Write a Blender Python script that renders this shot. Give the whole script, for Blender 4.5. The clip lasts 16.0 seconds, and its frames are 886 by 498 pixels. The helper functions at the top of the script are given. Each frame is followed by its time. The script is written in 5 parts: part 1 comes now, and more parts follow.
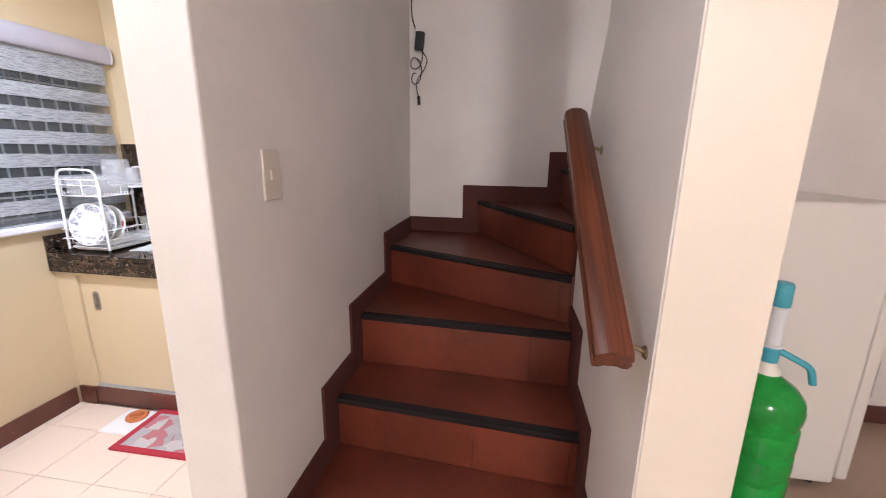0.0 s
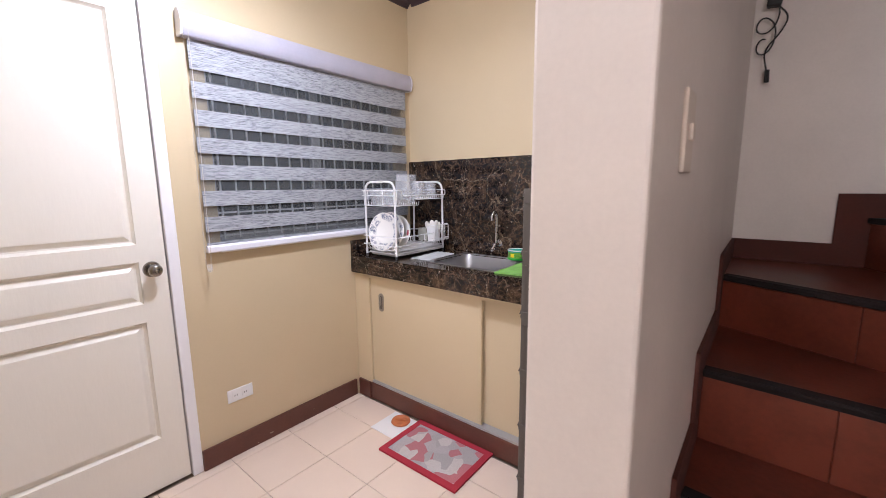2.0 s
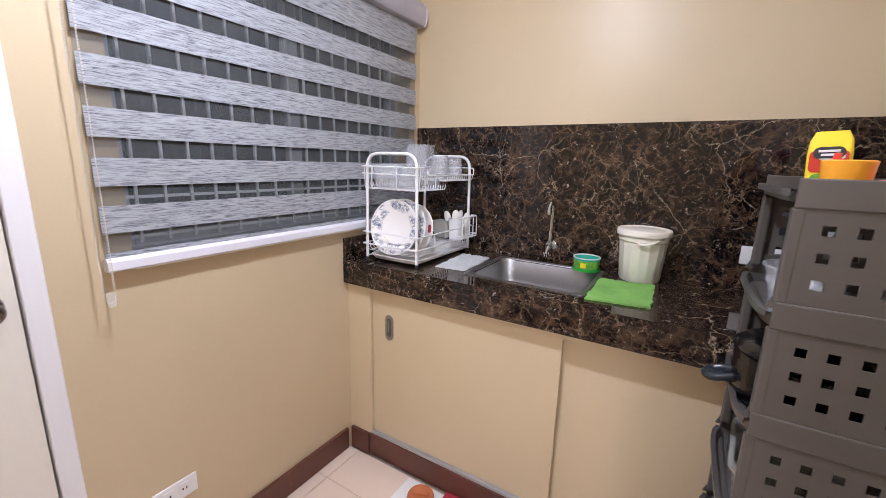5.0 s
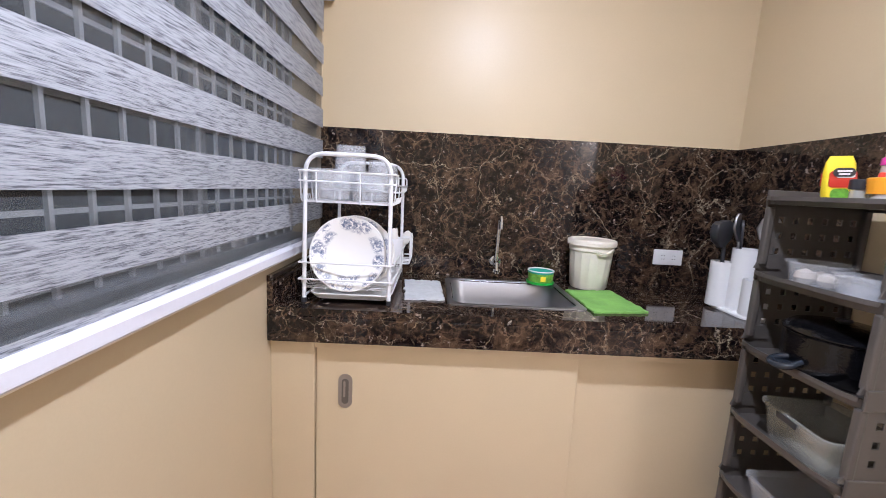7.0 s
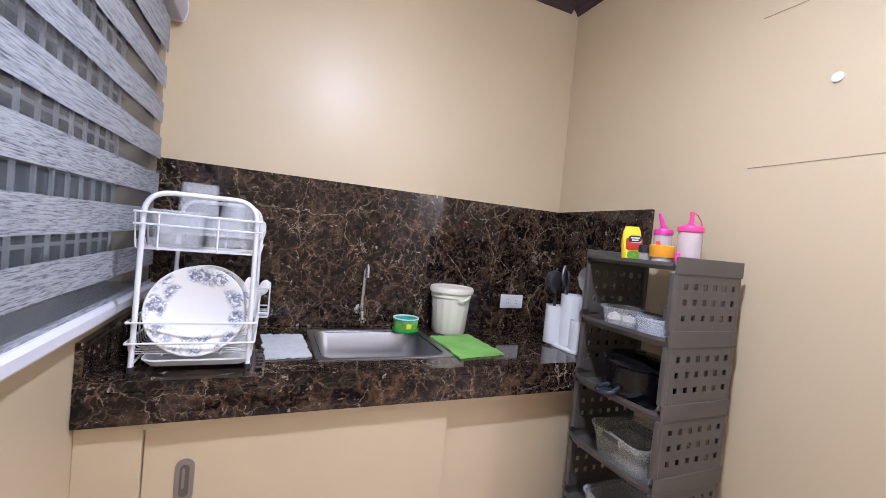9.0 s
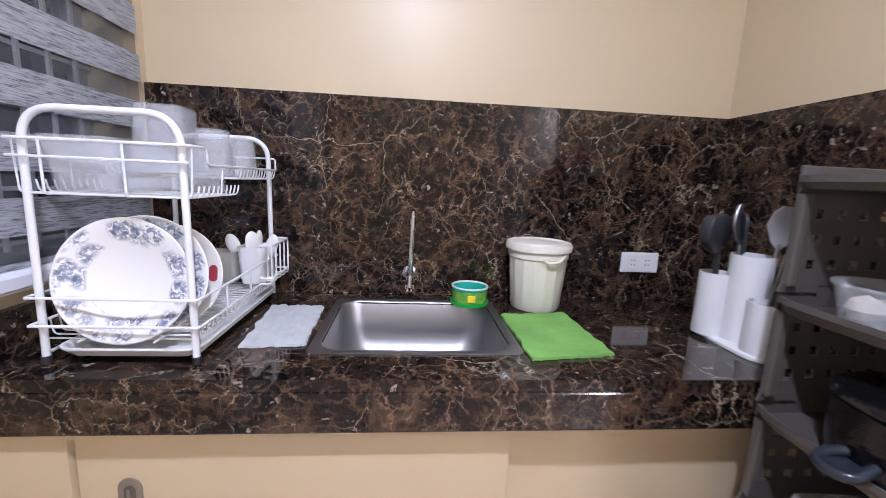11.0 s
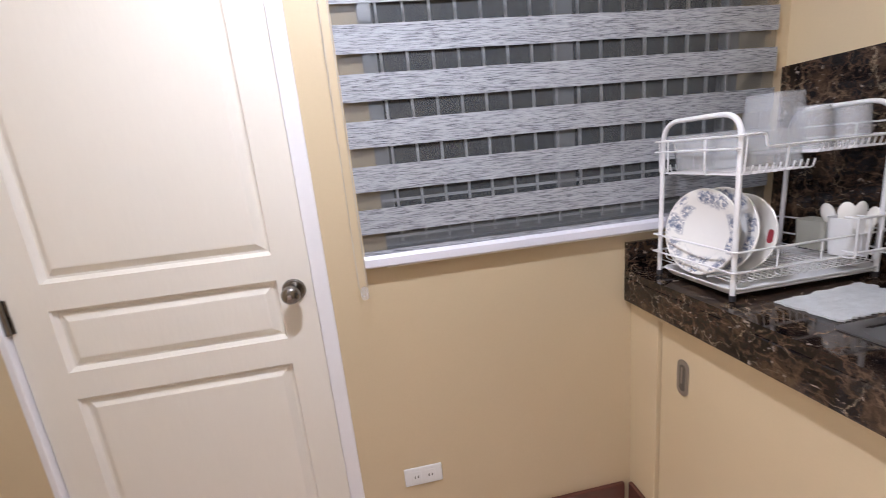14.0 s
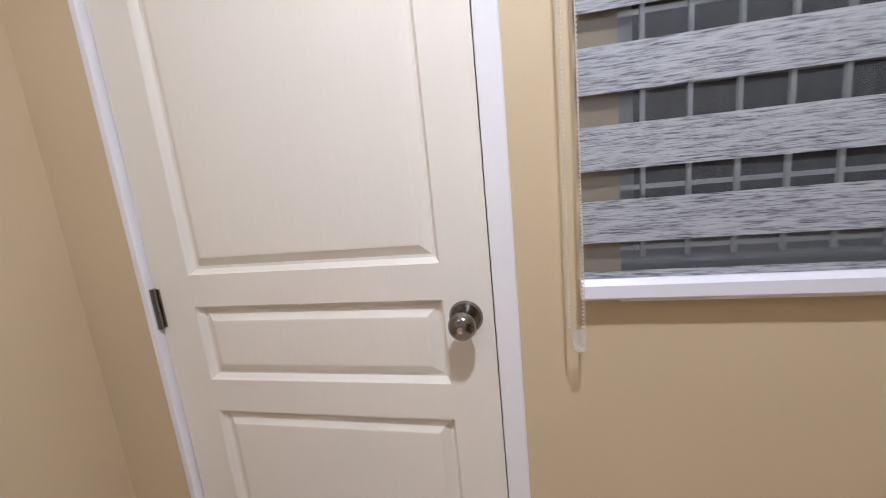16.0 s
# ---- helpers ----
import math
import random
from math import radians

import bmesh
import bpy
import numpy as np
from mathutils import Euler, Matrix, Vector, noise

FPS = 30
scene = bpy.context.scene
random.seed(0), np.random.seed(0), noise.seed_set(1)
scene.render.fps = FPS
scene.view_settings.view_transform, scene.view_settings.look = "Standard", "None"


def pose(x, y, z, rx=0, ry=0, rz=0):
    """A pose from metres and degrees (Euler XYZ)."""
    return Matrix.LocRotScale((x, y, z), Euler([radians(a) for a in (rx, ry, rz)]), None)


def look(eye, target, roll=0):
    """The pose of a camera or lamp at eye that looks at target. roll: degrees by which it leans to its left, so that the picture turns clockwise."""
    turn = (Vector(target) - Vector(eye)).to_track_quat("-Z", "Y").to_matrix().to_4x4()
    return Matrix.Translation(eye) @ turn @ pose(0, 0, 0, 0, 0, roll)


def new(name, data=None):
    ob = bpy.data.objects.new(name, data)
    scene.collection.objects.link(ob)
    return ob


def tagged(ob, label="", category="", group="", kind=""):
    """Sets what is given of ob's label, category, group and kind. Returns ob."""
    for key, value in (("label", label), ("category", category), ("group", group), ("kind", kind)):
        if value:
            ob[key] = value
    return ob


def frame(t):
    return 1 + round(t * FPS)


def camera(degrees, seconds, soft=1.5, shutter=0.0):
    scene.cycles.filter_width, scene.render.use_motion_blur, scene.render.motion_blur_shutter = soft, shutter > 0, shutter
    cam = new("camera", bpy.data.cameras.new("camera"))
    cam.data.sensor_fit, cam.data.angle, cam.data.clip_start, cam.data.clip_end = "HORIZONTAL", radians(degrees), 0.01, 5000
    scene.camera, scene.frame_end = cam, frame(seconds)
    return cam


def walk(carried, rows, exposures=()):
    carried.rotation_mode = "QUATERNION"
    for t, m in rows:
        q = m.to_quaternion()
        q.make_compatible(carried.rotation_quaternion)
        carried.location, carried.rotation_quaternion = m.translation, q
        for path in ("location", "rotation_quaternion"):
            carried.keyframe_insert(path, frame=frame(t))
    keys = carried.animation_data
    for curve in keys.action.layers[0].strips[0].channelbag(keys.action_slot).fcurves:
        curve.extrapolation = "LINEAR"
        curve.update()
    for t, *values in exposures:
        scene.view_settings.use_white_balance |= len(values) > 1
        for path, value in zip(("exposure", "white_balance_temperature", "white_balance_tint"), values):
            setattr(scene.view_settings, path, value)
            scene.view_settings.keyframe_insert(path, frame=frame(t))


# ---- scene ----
cam = camera(95.8, 16.0, soft=0.75, shutter=0.2)
PATH = [
    (0, (0.081, -0.028, 1.375), (-0.223, 1.893, 0.91), 0.8),
    (0.5, (0.087, -0.037, 1.362), (-0.51, 1.832, 0.975), 0.2),
    (1, (-0.071, 0.005, 1.323), (-0.959, 1.766, 0.992), -0.2),
    (1.5, (-0.221, 0.049, 1.287), (-1.329, 1.685, 0.974), -0.4),
    (2, (-0.367, 0.154, 1.247), (-1.608, 1.691, 0.935), -0.6),
    (2.5, (-0.463, 0.206, 1.208), (-1.763, 1.692, 0.89), -0.8),
    (3, (-0.55, 0.208, 1.19), (-1.88, 1.667, 0.871), -1.0),
    (3.5, (-0.64, 0.216, 1.185), (-1.965, 1.678, 0.857), -1.0),
    (4, (-0.759, 0.32, 1.194), (-2.044, 1.816, 0.858), -0.9),
    (4.2, (-0.805, 0.358, 1.211), (-2.057, 1.878, 0.862), -0.4),
    (6.3, (-1.559, 0.564, 1.255), (-1.974, 2.471, 0.816), 2.4),
    (6.5, (-1.612, 0.55, 1.203), (-1.928, 2.494, 0.852), 2.3),
    (7, (-1.795, 0.547, 1.196), (-1.745, 2.524, 0.895), 3.1),
    (7.5, (-1.884, 0.599, 1.204), (-1.478, 2.545, 0.983), 4.1),
    (8, (-1.943, 0.578, 1.23), (-1.252, 2.453, 1.142), 4.7),
    (8.2, (-1.981, 0.557, 1.246), (-1.177, 2.387, 1.202), 5.6),
    (10.3, (-1.617, 0.656, 1.18), (-1.044, 2.568, 1.062), 3.7),
    (10.5, (-1.6, 0.726, 1.185), (-1.109, 2.653, 0.976), 3.8),
    (11, (-1.556, 0.979, 1.187), (-1.376, 2.942, 0.851), 2.6),
    (11.5, (-1.456, 1.147, 1.204), (-1.635, 3.088, 0.759), 1.5),
    (12, (-1.369, 1.16, 1.185), (-2.006, 2.989, 0.686), -0.2),
    (12.5, (-1.267, 1.035, 1.189), (-2.368, 2.622, 0.67), -1.7),
    (13, (-1.206, 0.951, 1.212), (-2.715, 2.148, 0.672), -3.6),
    (13.5, (-1.18, 0.918, 1.227), (-2.97, 1.661, 0.732), -5.0),
    (14, (-1.163, 0.891, 1.237), (-3.091, 1.19, 0.798), -5.7),
    (14.5, (-1.173, 0.851, 1.269), (-3.131, 0.825, 0.862), -5.9),
    (15, (-1.195, 0.822, 1.26), (-3.148, 0.59, 0.894), -5.9),
    (15.5, (-1.327, 0.822, 1.214), (-3.262, 0.467, 0.849), -5.7),
    (16, (-1.574, 0.77, 1.191), (-3.489, 0.329, 0.819), -5.7),
]
STOPS = [(0.0, 1.32, 6050, 10), (0.5, 1.08, 6050, 11), (1.5, 0.80, 6150, 14), (3.5, 0.50, 6200, 14), (6.5, 0.90, 6100, 12), (8.2, 0.84, 5700, 13), (10.3, 0.74, 5800, 13), (11.0, 0.84, 5750, 14), (12.0, 1.06, 5950, 14), (12.7, 1.00, 6150, 13), (13.5, 0.68, 6300, 12), (14.5, 0.43, 6350, 12), (16.0, 0.26, 6300, 10)]
walk(cam, [(t, look(eye, target, roll)) for t, eye, target, roll in PATH], STOPS)


# ---- world, lamps ----
world = bpy.data.worlds.new("night")
scene.world = world
world.use_nodes = True
world.node_tree.nodes["Background"].inputs[0].default_value = (0.035, 0.045, 0.07, 1)
world.node_tree.nodes["Background"].inputs[1].default_value = 0.25


def lamp(name, place, watts, radius, colour):
    data = bpy.data.lights.new(name, "POINT")
    data.energy, data.shadow_soft_size, data.color = watts, radius, colour
    ob = new(name, data)
    ob.location = place
    return ob


KITCHEN_LAMP = (-1.55, 0.88, 2.18)
HALL_LAMP = (-0.62, -0.08, 2.22)
HALL_FILL = (1.10, -2.85, 2.25)
LANDING_FILL = (1.5, 1.95, 3.3)
lamp("kitchen_bulb", KITCHEN_LAMP, 9.0, 0.032, (0.86, 0.885, 1.0))
down = bpy.data.lights.new("kitchen_down_fill", "AREA")       # second light under the bulb, added to brighten floor and cabinets
down.shape, down.size, down.energy, down.color = "DISK", 0.062, 12.0, (0.86, 0.885, 1.0)
new("kitchen_down_fill", down).location = (KITCHEN_LAMP[0], KITCHEN_LAMP[1], KITCHEN_LAMP[2] - 0.034)
lamp("hall_light", HALL_LAMP, 6.2, 0.035, (0.86, 0.90, 1.0))
# Unseen second hall light, added to brighten the left stair wall.
lamp("hall_light", HALL_FILL, 72.0, 0.25, (1.0, 0.94, 0.92))
# Unseen light upstairs, added to brighten the upper stair walls.
lamp("landing_fill", LANDING_FILL, 4.8, 0.07, (1.0, 0.90, 0.87))


# ---- materials ----
def nodes_of(name):
    m = bpy.data.materials.new(name)
    m.use_nodes = True
    nt = m.node_tree
    return m, nt, nt.nodes["Principled BSDF"], nt.nodes["Material Output"]


def node(nt, kind, **props):
    n = nt.nodes.new(kind)
    for k, v in props.items():
        if k == "op":
            n.operation = v
        elif k == "blend":
            n.blend_type = v
        else:
            n.inputs[k].default_value = v
    return n


def coords(nt, scale=(1, 1, 1), space="Object"):
    tc = nt.nodes.new("ShaderNodeTexCoord")
    mp = nt.nodes.new("ShaderNodeMapping")
    mp.inputs["Scale"].default_value = scale
    nt.links.new(tc.outputs[space], mp.inputs["Vector"])
    return mp.outputs["Vector"]


def world_coords(nt, scale=(1, 1, 1)):
    g = nt.nodes.new("ShaderNodeNewGeometry")
    mp = nt.nodes.new("ShaderNodeMapping")
    mp.inputs["Scale"].default_value = scale
    nt.links.new(g.outputs["Position"], mp.inputs["Vector"])
    return mp.outputs["Vector"]


def ramp(nt, fac, stops):
    r = nt.nodes.new("ShaderNodeValToRGB")
    els = r.color_ramp.elements
    while len(els) < len(stops):
        els.new(0.5)
    for e, (p, c) in zip(els, stops):
        e.position, e.color = p, (*c, 1)
    nt.links.new(fac, r.inputs["Fac"])
    return r.outputs["Color"]


def tone(c, k):
    return tuple(min(1.0, v * k) for v in c)


def surface(name, colour, rough=0.5, metal=0.0, spread=0.08, big=3.0, fine=120.0, bump=0.05, scale=(1, 1, 1), coat=0.0, random_by_object=0.0):
    """A painted, moulded or metal surface with stains at a large scale and grain at a fine one."""
    m, nt, b, out = nodes_of(name)
    v = world_coords(nt, scale)
    n1 = node(nt, "ShaderNodeTexNoise", Scale=big, Detail=4.0, Roughness=0.6)
    n2 = node(nt, "ShaderNodeTexNoise", Scale=fine, Detail=3.0, Roughness=0.6)
    for n in (n1, n2):
        nt.links.new(v, n.inputs["Vector"])
    add = node(nt, "ShaderNodeMath", op="MULTIPLY_ADD")
    nt.links.new(n2.outputs["Fac"], add.inputs[0])
    add.inputs[1].default_value = 0.4
    nt.links.new(n1.outputs["Fac"], add.inputs[2])
    fac = add.outputs[0]
    if random_by_object:
        info = nt.nodes.new("ShaderNodeObjectInfo")
        more = node(nt, "ShaderNodeMath", op="MULTIPLY_ADD")
        nt.links.new(info.outputs["Random"], more.inputs[0])
        more.inputs[1].default_value = random_by_object
        nt.links.new(fac, more.inputs[2])
        fac = more.outputs[0]
    col = ramp(nt, fac, [(0.45, tone(colour, 1 - spread)), (0.95, tone(colour, 1 + spread))])
    nt.links.new(col, b.inputs["Base Color"])
    rr = node(nt, "ShaderNodeMapRange")
    rr.inputs["To Min"].default_value, rr.inputs["To Max"].default_value = max(0.02, rough * 0.85), min(1.0, rough * 1.15)
    nt.links.new(n1.outputs["Fac"], rr.inputs["Value"])
    nt.links.new(rr.outputs["Result"], b.inputs["Roughness"])
    b.inputs["Metallic"].default_value = metal
    b.inputs["Coat Weight"].default_value = coat
    if bump:
        bp = node(nt, "ShaderNodeBump", Strength=bump, Distance=0.002)
        nt.links.new(n2.outputs["Fac"], bp.inputs["Height"])
        nt.links.new(bp.outputs["Normal"], b.inputs["Normal"])
    return m


def marble(name):
    """Dark brown marble: near-black clouds, tan crazed veins and pale flecks."""
    m, nt, b, out = nodes_of(name)
    v = world_coords(nt)
    warp = node(nt, "ShaderNodeTexNoise", Scale=9.0, Detail=5.0, Roughness=0.65)
    nt.links.new(v, warp.inputs["Vector"])
    mix0 = node(nt, "ShaderNodeVectorMath", op="MULTIPLY_ADD")
    nt.links.new(warp.outputs["Color"], mix0.inputs[0])
    mix0.inputs[1].default_value = (0.10, 0.10, 0.10)
    nt.links.new(v, mix0.inputs[2])
    warp2 = node(nt, "ShaderNodeTexNoise", Scale=55.0, Detail=3.0, Roughness=0.6)
    nt.links.new(v, warp2.inputs["Vector"])
    mix = node(nt, "ShaderNodeVectorMath", op="MULTIPLY_ADD")
    nt.links.new(warp2.outputs["Color"], mix.inputs[0])
    mix.inputs[1].default_value = (0.009, 0.009, 0.009)
    nt.links.new(mix0.outputs[0], mix.inputs[2])
    clouds = node(nt, "ShaderNodeTexNoise", Scale=11.0, Detail=7.0, Roughness=0.72)
    nt.links.new(mix.outputs[0], clouds.inputs["Vector"])
    last = ramp(nt, clouds.outputs["Fac"], [(0.43, (0.0034, 0.0026, 0.0034)), (0.54, (0.015, 0.0092, 0.0080)), (0.63, (0.058, 0.035, 0.021)), (0.75, (0.135, 0.092, 0.054))])
    for scale, width, colour, strength, where in ((10.5, 0.024, (0.21, 0.136, 0.082), 0.80, 0.50), (30.0, 0.080, (0.134, 0.081, 0.050), 0.75, 0.50), (54.0, 0.09, (0.100, 0.060, 0.038), 0.72, 0.52), (17.0, 0.015, (0.36, 0.275, 0.18), 0.9, 0.54), (4.5, 0.005, (0.46, 0.38, 0.27), 0.95, 0.51)):
        vo = node(nt, "ShaderNodeTexVoronoi", Scale=scale)
        vo.feature = "DISTANCE_TO_EDGE"
        nt.links.new(mix.outputs[0], vo.inputs["Vector"])
        line = ramp(nt, vo.outputs["Distance"], [(0.0, (1, 1, 1)), (width * 0.45, (0.55, 0.55, 0.55)), (width, (0.12, 0.12, 0.12)), (width * 2.6, (0, 0, 0))])
        patch = node(nt, "ShaderNodeTexNoise", Scale=scale * 0.55, Detail=4.0, Roughness=0.7)
        nt.links.new(v, patch.inputs["Vector"])
        keep = ramp(nt, patch.outputs["Fac"], [(where - 0.06, (0, 0, 0)), (where + 0.08, (strength, strength, strength))])
        mul = node(nt, "ShaderNodeMath", op="MULTIPLY")
        nt.links.new(line, mul.inputs[0])
        nt.links.new(keep, mul.inputs[1])
        mx = nt.nodes.new("ShaderNodeMixRGB")
        nt.links.new(mul.outputs[0], mx.inputs["Fac"])
        nt.links.new(last, mx.inputs["Color1"])
        mx.inputs["Color2"].default_value = (*colour, 1)
        last = mx.outputs["Color"]
    fleck = node(nt, "ShaderNodeTexNoise", Scale=60.0, Detail=2.0)
    nt.links.new(mix.outputs[0], fleck.inputs["Vector"])
    f = ramp(nt, fleck.outputs["Fac"], [(0.66, (0, 0, 0)), (0.74, (0.8, 0.8, 0.8))])
    mx = nt.nodes.new("ShaderNodeMixRGB")
    nt.links.new(f, mx.inputs["Fac"])
    nt.links.new(last, mx.inputs["Color1"])
    mx.inputs["Color2"].default_value = (0.36, 0.30, 0.25, 1)
    nt.links.new(mx.outputs["Color"], b.inputs["Base Color"])
    b.inputs["Roughness"].default_value = 0.06
    b.inputs["Specular IOR Level"].default_value = 0.42
    return m


def woven(name, base, dark):
    """Blind cloth: short streaks along the band."""
    m, nt, b, out = nodes_of(name)
    v = world_coords(nt, (60, 26, 420))
    n1 = node(nt, "ShaderNodeTexNoise", Scale=1.0, Detail=3.0, Roughness=0.7)
    nt.links.new(v, n1.inputs["Vector"])
    col = ramp(nt, n1.outputs["Fac"], [(0.34, dark), (0.52, base), (0.72, tone(base, 1.25))])
    nt.links.new(col, b.inputs["Base Color"])
    b.inputs["Roughness"].default_value = 0.75
    bp = node(nt, "ShaderNodeBump", Strength=0.25, Distance=0.001)
    nt.links.new(n1.outputs["Fac"], bp.inputs["Height"])
    nt.links.new(bp.outputs["Normal"], b.inputs["Normal"])
    return m


def sheer(name, colour, clear):
    """Thin net or translucent plastic: part of the light goes straight through."""
    m, nt, b, out = nodes_of(name)
    b.inputs["Base Color"].default_value = (*colour, 1)
    b.inputs["Roughness"].default_value = 0.22
    tr = nt.nodes.new("ShaderNodeBsdfTransparent")
    mx = nt.nodes.new("ShaderNodeMixShader")
    mx.inputs[0].default_value = clear
    n = node(nt, "ShaderNodeTexNoise", Scale=30.0, Detail=2.0)
    nt.links.new(world_coords(nt), n.inputs["Vector"])
    rr = node(nt, "ShaderNodeMapRange")
    rr.inputs["To Min"].default_value, rr.inputs["To Max"].default_value = max(0, clear - 0.03), min(1, clear + 0.03)
    nt.links.new(n.outputs["Fac"], rr.inputs["Value"])
    nt.links.new(rr.outputs["Result"], mx.inputs[0])
    nt.links.new(b.outputs[0], mx.inputs[1])
    nt.links.new(tr.outputs[0], mx.inputs[2])
    nt.links.new(mx.outputs[0], out.inputs["Surface"])
    return m


def glass(name, colour, rough=0.0):
    m, nt, b, out = nodes_of(name)
    b.inputs["Base Color"].default_value = (*colour, 1)
    b.inputs["Transmission Weight"].default_value = 1.0
    b.inputs["Roughness"].default_value = rough
    b.inputs["IOR"].default_value = 1.45
    return m


def wood(name, dark, light, scale=(40, 3, 40), rough=0.35):
    m, nt, b, out = nodes_of(name)
    v = coords(nt, scale)
    n1 = node(nt, "ShaderNodeTexNoise", Scale=1.0, Detail=5.0, Roughness=0.65, Distortion=0.4)
    nt.links.new(v, n1.inputs["Vector"])
    nt.links.new(ramp(nt, n1.outputs["Fac"], [(0.3, dark), (0.7, light)]), b.inputs["Base Color"])
    b.inputs["Roughness"].default_value = rough
    bp = node(nt, "ShaderNodeBump", Strength=0.15, Distance=0.002)
    nt.links.new(n1.outputs["Fac"], bp.inputs["Height"])
    nt.links.new(bp.outputs["Normal"], b.inputs["Normal"])
    return m


def floral(name):
    """White china with a rim of blue-grey flowers."""
    m, nt, b, out = nodes_of(name)
    tc = nt.nodes.new("ShaderNodeTexCoord")
    ln = node(nt, "ShaderNodeVectorMath", op="LENGTH")
    flat = node(nt, "ShaderNodeVectorMath", op="MULTIPLY")
    flat.inputs[1].default_value = (1, 1, 0)
    nt.links.new(tc.outputs["Object"], flat.inputs[0])
    nt.links.new(flat.outputs[0], ln.inputs[0])
    ring = ramp(nt, ln.outputs["Value"], [(0.062, (0, 0, 0)), (0.069, (1, 1, 1)), (0.102, (1, 1, 1)), (0.106, (0, 0, 0))])
    clumps = node(nt, "ShaderNodeTexVoronoi", Scale=26.0)
    nt.links.new(tc.outputs["Object"], clumps.inputs["Vector"])
    flower = ramp(nt, clumps.outputs["Distance"], [(0.42, (1, 1, 1)), (0.64, (0, 0, 0))])
    petals = node(nt, "ShaderNodeTexNoise", Scale=95.0, Detail=3.0, Distortion=1.2)
    nt.links.new(tc.outputs["Object"], petals.inputs["Vector"])
    pet = ramp(nt, petals.outputs["Fac"], [(0.40, (0, 0, 0)), (0.50, (1, 1, 1))])
    a = node(nt, "ShaderNodeMath", op="MULTIPLY")
    c = node(nt, "ShaderNodeMath", op="MULTIPLY")
    nt.links.new(ring, a.inputs[0]); nt.links.new(flower, a.inputs[1])
    nt.links.new(a.outputs[0], c.inputs[0]); nt.links.new(pet, c.inputs[1])
    tint = ramp(nt, petals.outputs["Fac"], [(0.45, (0.42, 0.44, 0.51)), (0.7, (0.13, 0.16, 0.25))])
    mx = nt.nodes.new("ShaderNodeMixRGB")
    nt.links.new(c.outputs[0], mx.inputs["Fac"])
    mx.inputs["Color1"].default_value = (0.82, 0.81, 0.79, 1)
    nt.links.new(tint, mx.inputs["Color2"])
    nt.links.new(mx.outputs["Color"], b.inputs["Base Color"])
    b.inputs["Roughness"].default_value = 0.12
    return m


def patchwork(name):
    """Mat cloth in rounded patches of rose, pale grey and white."""
    m, nt, b, out = nodes_of(name)
    v = world_coords(nt)
    warp = node(nt, "ShaderNodeTexNoise", Scale=9.0, Detail=2.0)
    nt.links.new(v, warp.inputs["Vector"])
    mix = node(nt, "ShaderNodeVectorMath", op="MULTIPLY_ADD")
    nt.links.new(warp.outputs["Color"], mix.inputs[0])
    mix.inputs[1].default_value = (0.05, 0.05, 0.0)
    nt.links.new(v, mix.inputs[2])
    vo = node(nt, "ShaderNodeTexVoronoi", Scale=16.0)
    nt.links.new(mix.outputs[0], vo.inputs["Vector"])
    sep = nt.nodes.new("ShaderNodeSeparateColor")
    nt.links.new(vo.outputs["Color"], sep.inputs[0])
    r = ramp(nt, sep.outputs[0], [(0.0, (0.45, 0.42, 0.42)), (0.3, (0.62, 0.58, 0.56)), (0.55, (0.52, 0.20, 0.22)), (0.78, (0.50, 0.46, 0.47))])
    r.node.color_ramp.interpolation = "CONSTANT"
    fuzz = node(nt, "ShaderNodeTexNoise", Scale=400.0, Detail=2.0)
    nt.links.new(v, fuzz.inputs["Vector"])
    mul = nt.nodes.new("ShaderNodeMixRGB")
    mul.blend_type = "MULTIPLY"
    mul.inputs["Fac"].default_value = 0.5
    nt.links.new(r, mul.inputs["Color1"])
    nt.links.new(ramp(nt, fuzz.outputs["Fac"], [(0.3, (0.55, 0.55, 0.55)), (0.7, (1, 1, 1))]), mul.inputs["Color2"])
    nt.links.new(mul.outputs["Color"], b.inputs["Base Color"])
    b.inputs["Roughness"].default_value = 0.95
    bp = node(nt, "ShaderNodeBump", Strength=0.8, Distance=0.004)
    nt.links.new(fuzz.outputs["Fac"], bp.inputs["Height"])
    nt.links.new(bp.outputs["Normal"], b.inputs["Normal"])
    return m


CREAM = surface("cream_paint", (0.600, 0.488, 0.322), 0.39, spread=0.035, big=1.6, fine=180, bump=0.06)
OFFWHITE = surface("offwhite_paint", (0.75, 0.695, 0.652), 0.45, spread=0.06, big=3.5, fine=110, bump=0.035)
PALECREAM = surface("pale_cream_paint", (0.74, 0.655, 0.545), 0.42, spread=0.04, big=2.5, fine=140, bump=0.05)
CEILING = surface("ceiling_paint", (0.80, 0.78, 0.75), 0.7, spread=0.02)
MOULD = surface("purple_brown_paint", (0.055, 0.032, 0.042), 0.4)
DOORWHITE = surface("ivory_door_paint", (0.79, 0.748, 0.675), 0.35, spread=0.025, big=2.0, fine=90, bump=0.18, scale=(1, 1, 0.25))
TRIMWHITE = surface("white_gloss_paint", (0.80, 0.79, 0.82), 0.3, spread=0.02)
BROWN = surface("brown_skirting_paint", (0.115, 0.040, 0.028), 0.35, spread=0.2, big=6)
STAIR = surface("red_brown_floor_paint", (0.130, 0.029, 0.015), 0.38, spread=0.42, big=4, fine=70, bump=0.2)
STAIRTILE = surface("red_brown_riser_tile", (0.136, 0.030, 0.015), 0.36, spread=0.40, big=4, fine=70, bump=0.2, random_by_object=0.12)
